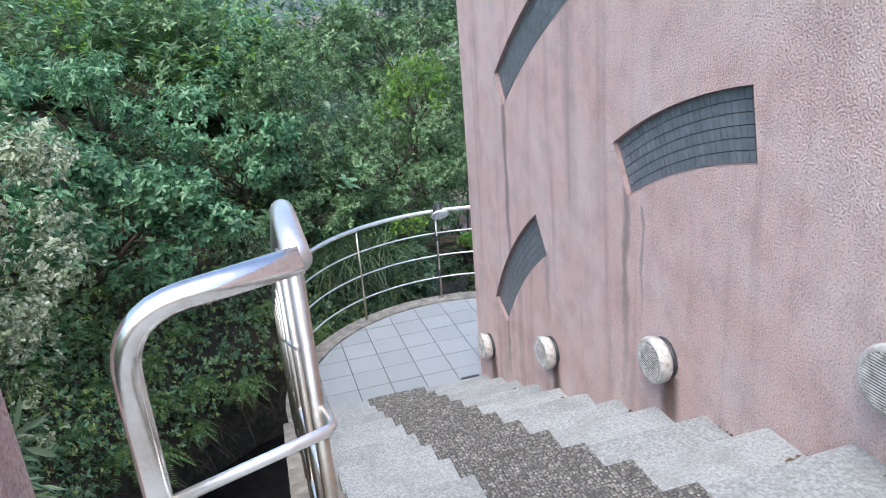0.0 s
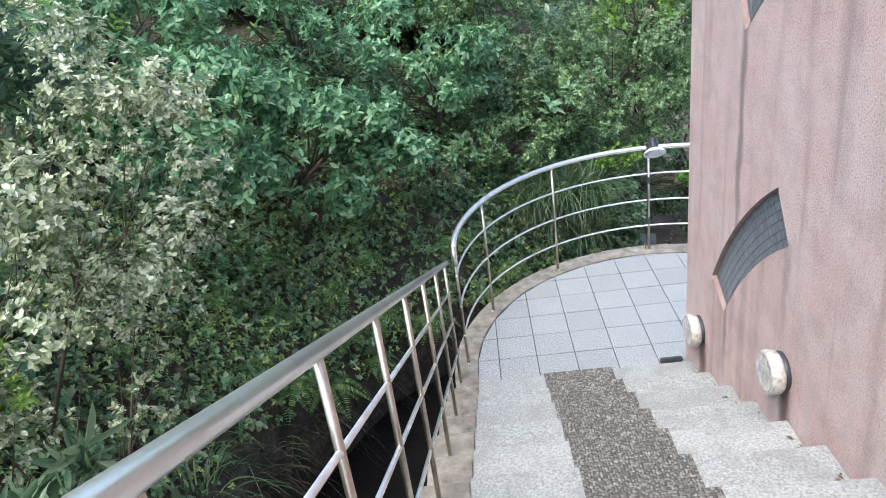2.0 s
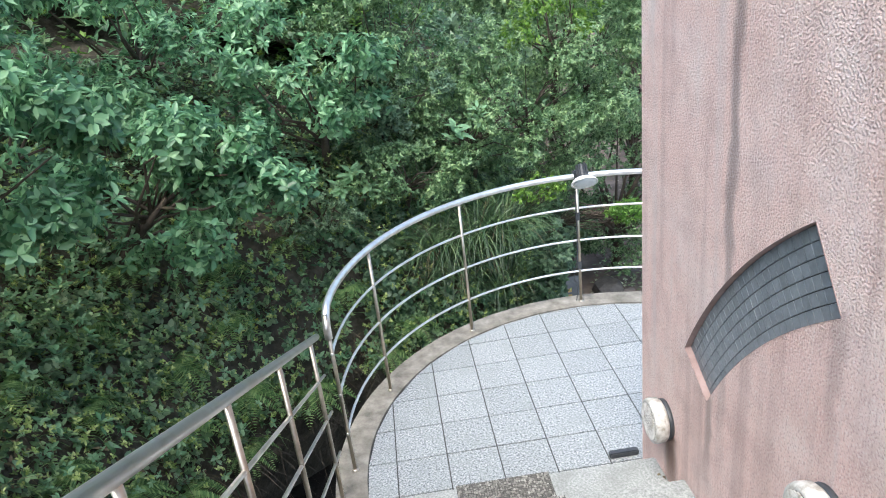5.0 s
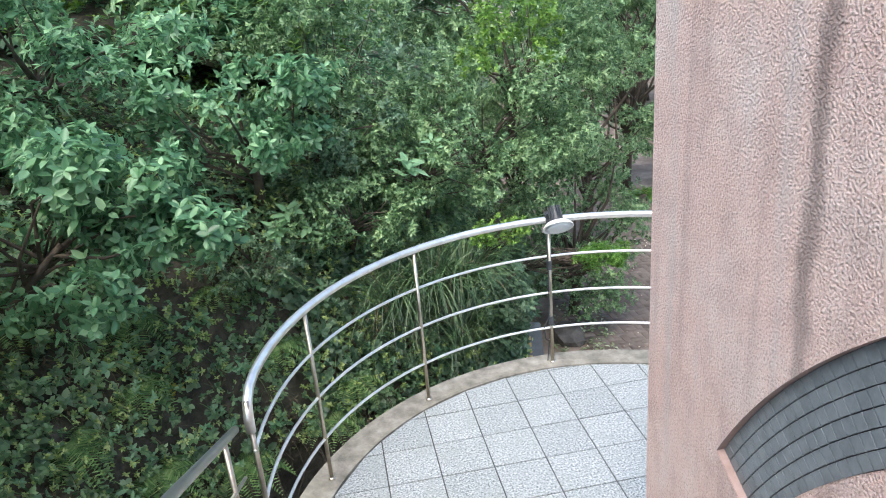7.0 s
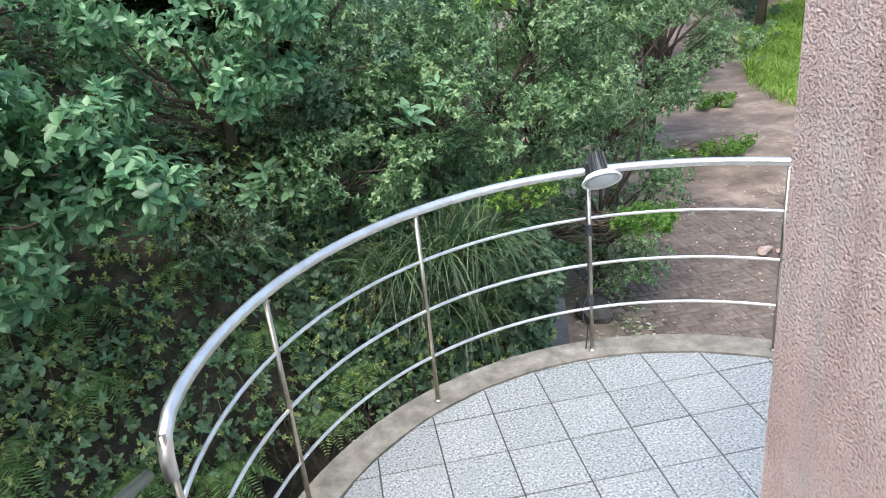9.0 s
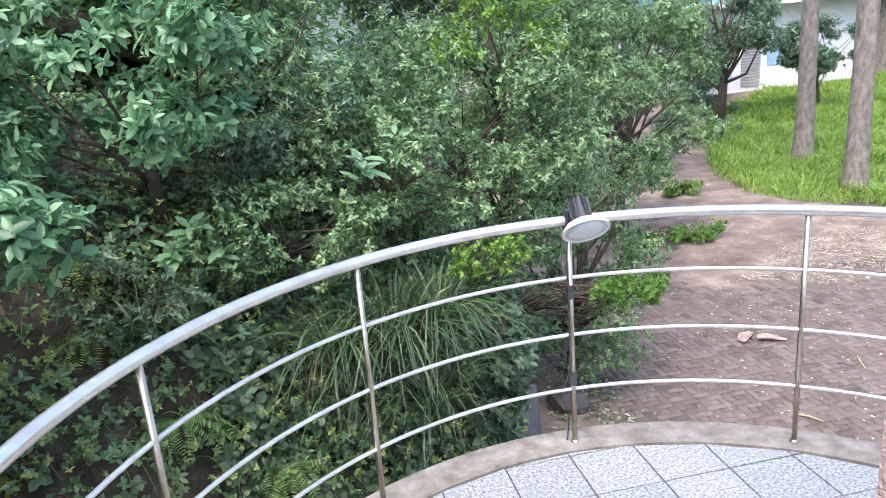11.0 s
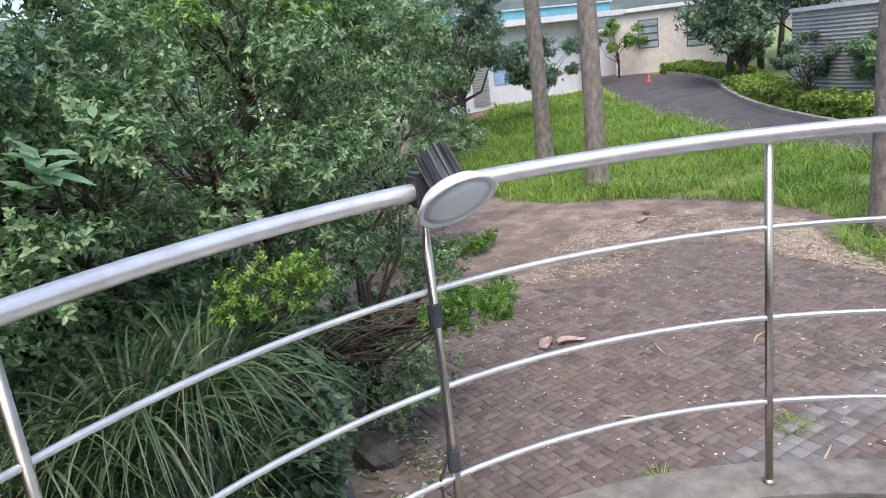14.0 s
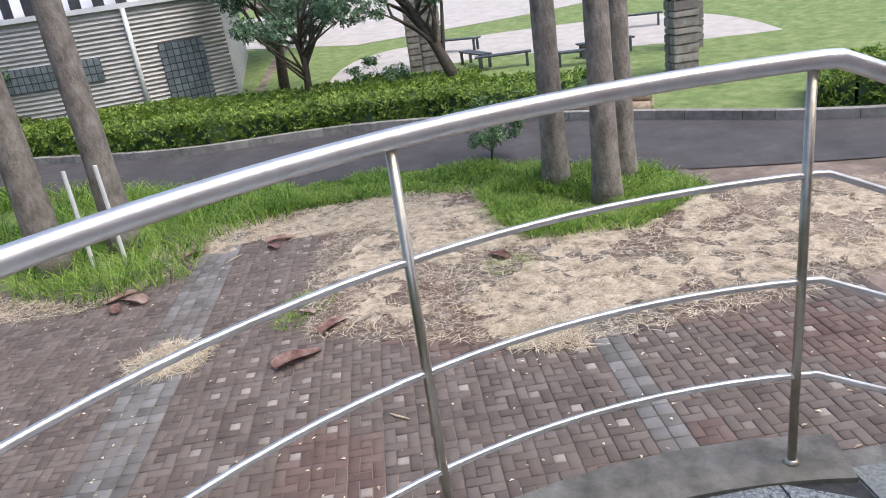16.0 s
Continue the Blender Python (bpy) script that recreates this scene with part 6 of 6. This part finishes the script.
part("body", lathe(bmesh.new(), [(0.12, 0.03), (0.10, 0.06), (0.035, 0.42), (0.02, 0.43)], Matrix.Translation((33.0, 35.3, cz)), 16), M["cone_red"], cone, "", True)
part("base", boxed(32.83, 35.13, cz, 33.17, 35.47, cz + 0.04, bevel=0.01), M["cone_red"], cone)


def garden_tree(name, x, y, h, r, leaf, mat, label, lean=(0, 0), trunk=0.09, n=18, count=55):
    x, y = settle(x, y)
    z = float(ground_z(x, y))
    tree(name, (x, y, z), cloud(x + lean[0], y + lean[1], z + h, r, r, r * 0.75, n, r * 0.28, r * 0.45), leaf, mat, label, per=7, count=count, trunk=trunk)


garden_tree("round_shrub", 27.8, 22.7, 1.95, 1.0, 0.1, M["leaf_dark"], "small round tree on a thin trunk before the cladding", trunk=0.05, n=26, count=130)
garden_tree("round_shrub", 27.3, 19.8, 1.85, 1.0, 0.1, M["leaf_small"], "small round tree on a thin trunk before the cladding", trunk=0.05, n=26, count=130)
garden_tree("lawn_tree", 24.9, 9.2, 3.3, 1.9, 0.12, M["leaf_dark"], "dark leafy tree behind the hedge", trunk=0.13, n=24)
garden_tree("lawn_tree", 29.5, 10.5, 3.8, 2.0, 0.13, M["leaf_dark"], "dark leafy tree on the lawn", trunk=0.2, n=22)
garden_tree("lawn_shrub", 25.4, 6.9, 0.9, 0.8, 0.09, M["leaf_small"], "open green shrub behind the hedge", trunk=0.04, n=16, count=110)
garden_tree("crooked_tree", 23.8, 4.4, 3.6, 1.7, 0.12, M["leaf_dark"], "crooked dark-trunked tree by the pillars", (0.8, 1.8), trunk=0.2, n=16)
garden_tree("roadside_shrub", 16.2, 5.0, 0.75, 0.7, 0.07, M["leaf_small"], "open yellow-green shrub beside the palm trunk", trunk=0.03, n=16, count=120)
for x, y, h, r in ((44, 36, 5.5, 3.2), (37.5, 33.5, 4, 2.4), (41, 31, 5, 2.6), (36, 31.5, 2.5, 1.5), (52, 40, 6, 3.5), (60, 34, 6.5, 4.0)):
    garden_tree("background_tree", x, y, h, r, 0.24, M["leaf_dark"], "dark dense tree behind the drive", trunk=0.2, n=30, count=12)
for x, y in ((41.5, 46), (44.8, 47.2), (47.6, 44.0)):
    garden_tree("house_tree", x, y, 2.6, 1.3, 0.18, M["leaf_lime"], "light green young tree by the house", trunk=0.07, n=14, count=26)
garden_tree("verge_shrub", 23.6, 33.1, 2.6, 1.5, 0.14, M["leaf_dark"], "dark shrub between the palm trunks", trunk=0.07, n=30)
garden_tree("verge_shrub", 21.5, 40.0, 2.6, 2.0, 0.18, M["leaf_dark"], "dark shrub before the white building", trunk=0.1, n=18)
garden_tree("verge_shrub", 13.0, 29.5, 2.2, 1.7, 0.14, M["leaf_small"], "leafy shrub at the edge of the grass", trunk=0.1, n=18)
garden_tree("verge_shrub", 15.9, 28.6, 0.5, 0.7, 0.1, M["leaf_small"], "low shrub at the edge of the grass", trunk=0.05, n=12)
garden_tree("verge_shrub", 19.5, 35.5, 0.6, 1.2, 0.12, M["leaf_dark"], "low dark shrub in the shade of the trees", trunk=0.05, n=16)
garden_tree("verge_tree", 18.5, 32.7, 4.2, 2.3, 0.14, M["leaf_dark"], "dark-trunked tree before the white building", trunk=0.2, n=30, count=42)

# pergola pillars, benches, plaza
patch("plaza", [(24.5, 6.8), (30, 9.0), (38, 6.0), (36, -6), (27, -7), (22, -3.6), (22.6, 1.5)], 0.03, M["plaza"], "pale paved terrace on the lawn", "terrace", 0.05)
patch("plaza_far", [(42, 8), (60, 22), (90, 10), (80, -16), (50, -10)], 0.03, M["plaza"], "pale sunlit paving beyond the lawn", "terrace", 0.1)


def pillar(x, y):
    x, y = settle(x, y)
    z = float(ground_z(x, y))
    pl = thing("stone_pillar", (x, y, z), "square pillar clad in rough grey stone", "pillar", "pergola pillars")
    zz = z
    while zz < z + 4.2:
        h = 0.16 + 0.12 * ((int(zz * 13) * 7) % 5) / 5
        for a, b in ((-0.33, -0.02), (0.0, 0.33)):
            k = 0.02 * math.sin(zz * 17 + a * 9)
            part("stone", boxed(x + a - k, y - 0.33, zz + 0.01, x + b + k, y + 0.33, zz + h - 0.008, bevel=0.02), M["stone_pillar"], pl)
        zz += h


for x, y in ((27.2, 5.1), (22.4, -1.5), (30.6, 5.4), (26.4, -3.4)):
    pillar(x, y)


def bench(x, y, turn):
    x, y = settle(x, y)
    z = float(ground_z(x, y)) + 0.03
    b = thing("bench", (x, y, z), "dark slatted garden bench", "bench", "benches on the terrace")
    m = Matrix.Translation((x, y, z)) @ Matrix.Rotation(turn, 4, "Z")
    for i in range(3):
        bm = boxed(-0.9, -0.2 + i * 0.14, 0.42, 0.9, -0.08 + i * 0.14, 0.47, bevel=0.006)
        bm.transform(m)
        part("slat", bm, M["dark_frame"], b)
    for lx in (-0.75, 0.75):
        for ly in (-0.16, 0.16):
            bm = boxed(lx - 0.04, ly - 0.04, 0, lx + 0.04, ly + 0.04, 0.42)
            bm.transform(m)
            part("leg", bm, M["dark_frame"], b)


for x, y, t in ((28.0, 2.6, 1.4), (29.4, 3.4, 0.3), (26.2, 0.2, 1.3), (27.5, -0.9, 1.6), (34, 3.5, 1.0), (33, -4, 1.2)):
    bench(x, y, t)
logs = thing("log_pile", (18.4, 2.1, YARD), "stack of cut pale logs beside the kerb", "logs")
for i, (dz, off) in enumerate(((0.13, 0), (0.13, 0.27), (0.36, 0.14))):
    part("log", tube(bmesh.new(), [(18.3 + off * 0.8, 2.75 - off * 0.6, YARD + dz + 0.02), (17.35 + off * 0.8, 1.3 - off * 0.6, YARD + dz + 0.02)], 0.125, 14), M["log"], logs, "", True)

# ---- small pieces of the floors, last ----
def clip(poly, keep, cut):
    """Cuts a convex polygon: keep(p) says which side stays, cut(p, q) gives the crossing."""
    out = []
    for i, p in enumerate(poly):
        q = poly[(i + 1) % len(poly)]
        if keep(p):
            out.append(p)
        if keep(p) != keep(q):
            out.append(cut(p, q))
    return out


def in_landing(p):
    x, y = p
    if y >= CY:
        return math.hypot(x - CX, y - CY) <= 1.636
    return abs(x - CX) <= 1.636 and y >= NOSE + 0.004


def crossing(p, q):
    a, b = (p, q) if in_landing(p) else (q, p)
    for _ in range(24):
        mid_ = ((a[0] + b[0]) / 2, (a[1] + b[1]) / 2)
        a, b = (mid_, b) if in_landing(mid_) else (a, mid_)
    return a


PITCH, PITCH_Y = 0.2985, 0.297
for i in range(-6, 9):
    for j in range(-3, 7):
        x0, y0 = 1.529 + i * PITCH, 6.27 + j * PITCH_Y
        g = 0.0038
        sq = []
        m_ = 6
        corner = [(x0 + g, y0 + g), (x0 + PITCH - g, y0 + g), (x0 + PITCH - g, y0 + PITCH_Y - g), (x0 + g, y0 + PITCH_Y - g)]
        for a, b in zip(corner, corner[1:] + corner[:1]):
            sq += [(a[0] + (b[0] - a[0]) * k / m_, a[1] + (b[1] - a[1]) * k / m_) for k in range(m_)]
        poly = clip(sq, in_landing, crossing)
        if len(poly) < 3:
            continue
        cx_, cy_ = sum(p[0] for p in poly) / len(poly), sum(p[1] for p in poly) / len(poly)
        if WALL_X - 0.01 < cx_ < WALL_BACK and cy_ < WALL_END:
            continue
        bm = prism(bmesh.new(), poly, -0.006, 0.0015 * math.sin(i * 5.1 + j * 3.3) * 0.5)
        part("tile", bm, M["tile"], landing)

yard = thing("pavement_yard", (8, 8, YARD), "worn brown brick pavers laid in a pinwheel with pale squares", "pavement", kind="structure")
U = 0.1
cells = {"paver": [], "paver_red": [], "paver_pale": [], "paver_grey": []}
near_list = []
prng = random.Random(5)
for i in range(0, 36):
    for j in range(0, 44):
        x0, y0 = 3.95 + i * 0.3, 2.2 + j * 0.3
        if (abs(y0 + 0.15 - 5.03) < 0.24) or (abs(y0 + 0.15 - 9.68) < 0.24):
            rects = [(0, 0, 1.5, 1.5, "paver_grey"), (1.5, 0, 3, 1.5, "paver_grey"), (0, 1.5, 1.5, 3, "paver_grey"), (1.5, 1.5, 3, 3, "paver_grey")]
        else:
            body = "paver_red" if noise.noise(Vector((x0 * 0.5, y0 * 0.5, 9))) > 0.12 and y0 < 8 else "paver"
            pale = "paver_pale" if y0 < 9.0 and prng.random() < 0.4 else body
            rects = [(1, 1, 2, 2, pale), (0, 0, 2, 1, body), (2, 0, 3, 2, body), (1, 2, 3, 3, body), (0, 1, 1, 3, body)]
        for a, b, c, d, kind in rects:
            if inside(GRASS[0], x0 + 0.15, y0 + 0.15) or inside(GRASS[2], x0 + 0.15, y0 + 0.15):
                continue
            bare = np.clip((y0 - 12.0) / 6, 0, 1) * 0.8 + np.clip((x0 - 10.5) / 4, 0, 1) * 0.5 + noise.noise(Vector((x0 * 0.7, y0 * 0.7, 2))) * 0.5 + (prng.random() - 0.5) * 0.16
            if bare > 0.5 and y0 > 9:
                continue
            row = (x0 + a * U, y0 + b * U, x0 + c * U, y0 + d * U, kind)
            if math.hypot(x0 - 5.2, y0 - 7.6) < 1.25:
                near_list.append(row)
            else:
                cells[kind].append(row)


def paver_arrays(rows_):
    r = np.array([q[:4] for q in rows_])
    g = 0.0045
    dz = RNG.uniform(-0.004, 0.003, len(r))
    top = YARD + 0.012 + dz
    b = 0.006
    x0, y0, x1, y1 = r[:, 0] + g, r[:, 1] + g, r[:, 2] - g, r[:, 3] - g
    lo = np.full(len(r), YARD - 0.03)
    vs = np.stack([np.stack(p, 1) for p in ((x0, y0, lo), (x1, y0, lo), (x1, y1, lo), (x0, y1, lo), (x0, y0, top - b), (x1, y0, top - b), (x1, y1, top - b), (x0, y1, top - b),
                   (x0 + b, y0 + b, top), (x1 - b, y0 + b, top), (x1 - b, y1 - b, top), (x0 + b, y1 - b, top))], 1)
    f = np.array([[0, 1, 5, 4], [1, 2, 6, 5], [2, 3, 7, 6], [3, 0, 4, 7], [4, 5, 9, 8], [5, 6, 10, 9], [6, 7, 11, 10], [7, 4, 8, 11], [8, 9, 10, 11]])
    return vs.reshape(-1, 3), (np.arange(len(r))[:, None, None] * 12 + f).reshape(-1, 4)


for kind, rows_ in cells.items():
    ob = foliage("pavers", [paver_arrays(rows_)], M[kind], yard)
    tagged(ob, kind="stuff")
shared = {}
for x0, y0, x1, y1, kind in near_list[:300]:
    key = (round(x1 - x0, 3), round(y1 - y0, 3), kind)
    if key not in shared:
        v, f = paver_arrays([(0, 0, x1 - x0, y1 - y0, kind)])
        shared[key] = raw_mesh("paver", v - np.array([[0, 0, YARD]]), f)
        shared[key].materials.append(M[kind])
    ob = new("paver", shared[key])
    ob.parent = yard
    ob.location = (x0 - 8, y0 - 8, prng.uniform(-0.003, 0.002))

# dead leaves and grit gathered at the foot of the wall, and a bleached leaf on the kerb
drift = []
for k in range(11):
    y, z = NOSE - TREAD * k, RISE * (k + 1)
    n = 6
    c = np.stack([WALL_X - np.abs(RNG.normal(0, 0.025, n)) - 0.012, RNG.uniform(y - TREAD + 0.01, y - 0.12, n), np.full(n, z + 0.006)], 1)
    t = RNG.uniform(0, 6.28, n)
    drift.append(leaves(c, np.stack([np.cos(t), np.sin(t), RNG.uniform(0, 0.3, n)], 1), np.tile([[0, 0, 1.0]], (n, 1)), RNG.uniform(0.012, 0.05, n), RNG.uniform(0.006, 0.02, n), 0.3, 0.2))
tagged(foliage("wall_foot_litter", drift, M["leaf_dry"]), "dead brown leaf bits along the foot of the wall", "leaf litter", kind="stuff")
c = np.array([[3.606, 6.906, 0.012]])
ob = foliage("dead_leaf", [leaves(c, np.array([[0.8, 0.5, 0.12]]), np.array([[0, 0, 1.0]]), 0.06, 0.045, 0.35, 0.1, True)], M["husk"])
tagged(ob, "bleached curled dead leaf on the concrete kerb", "leaf")
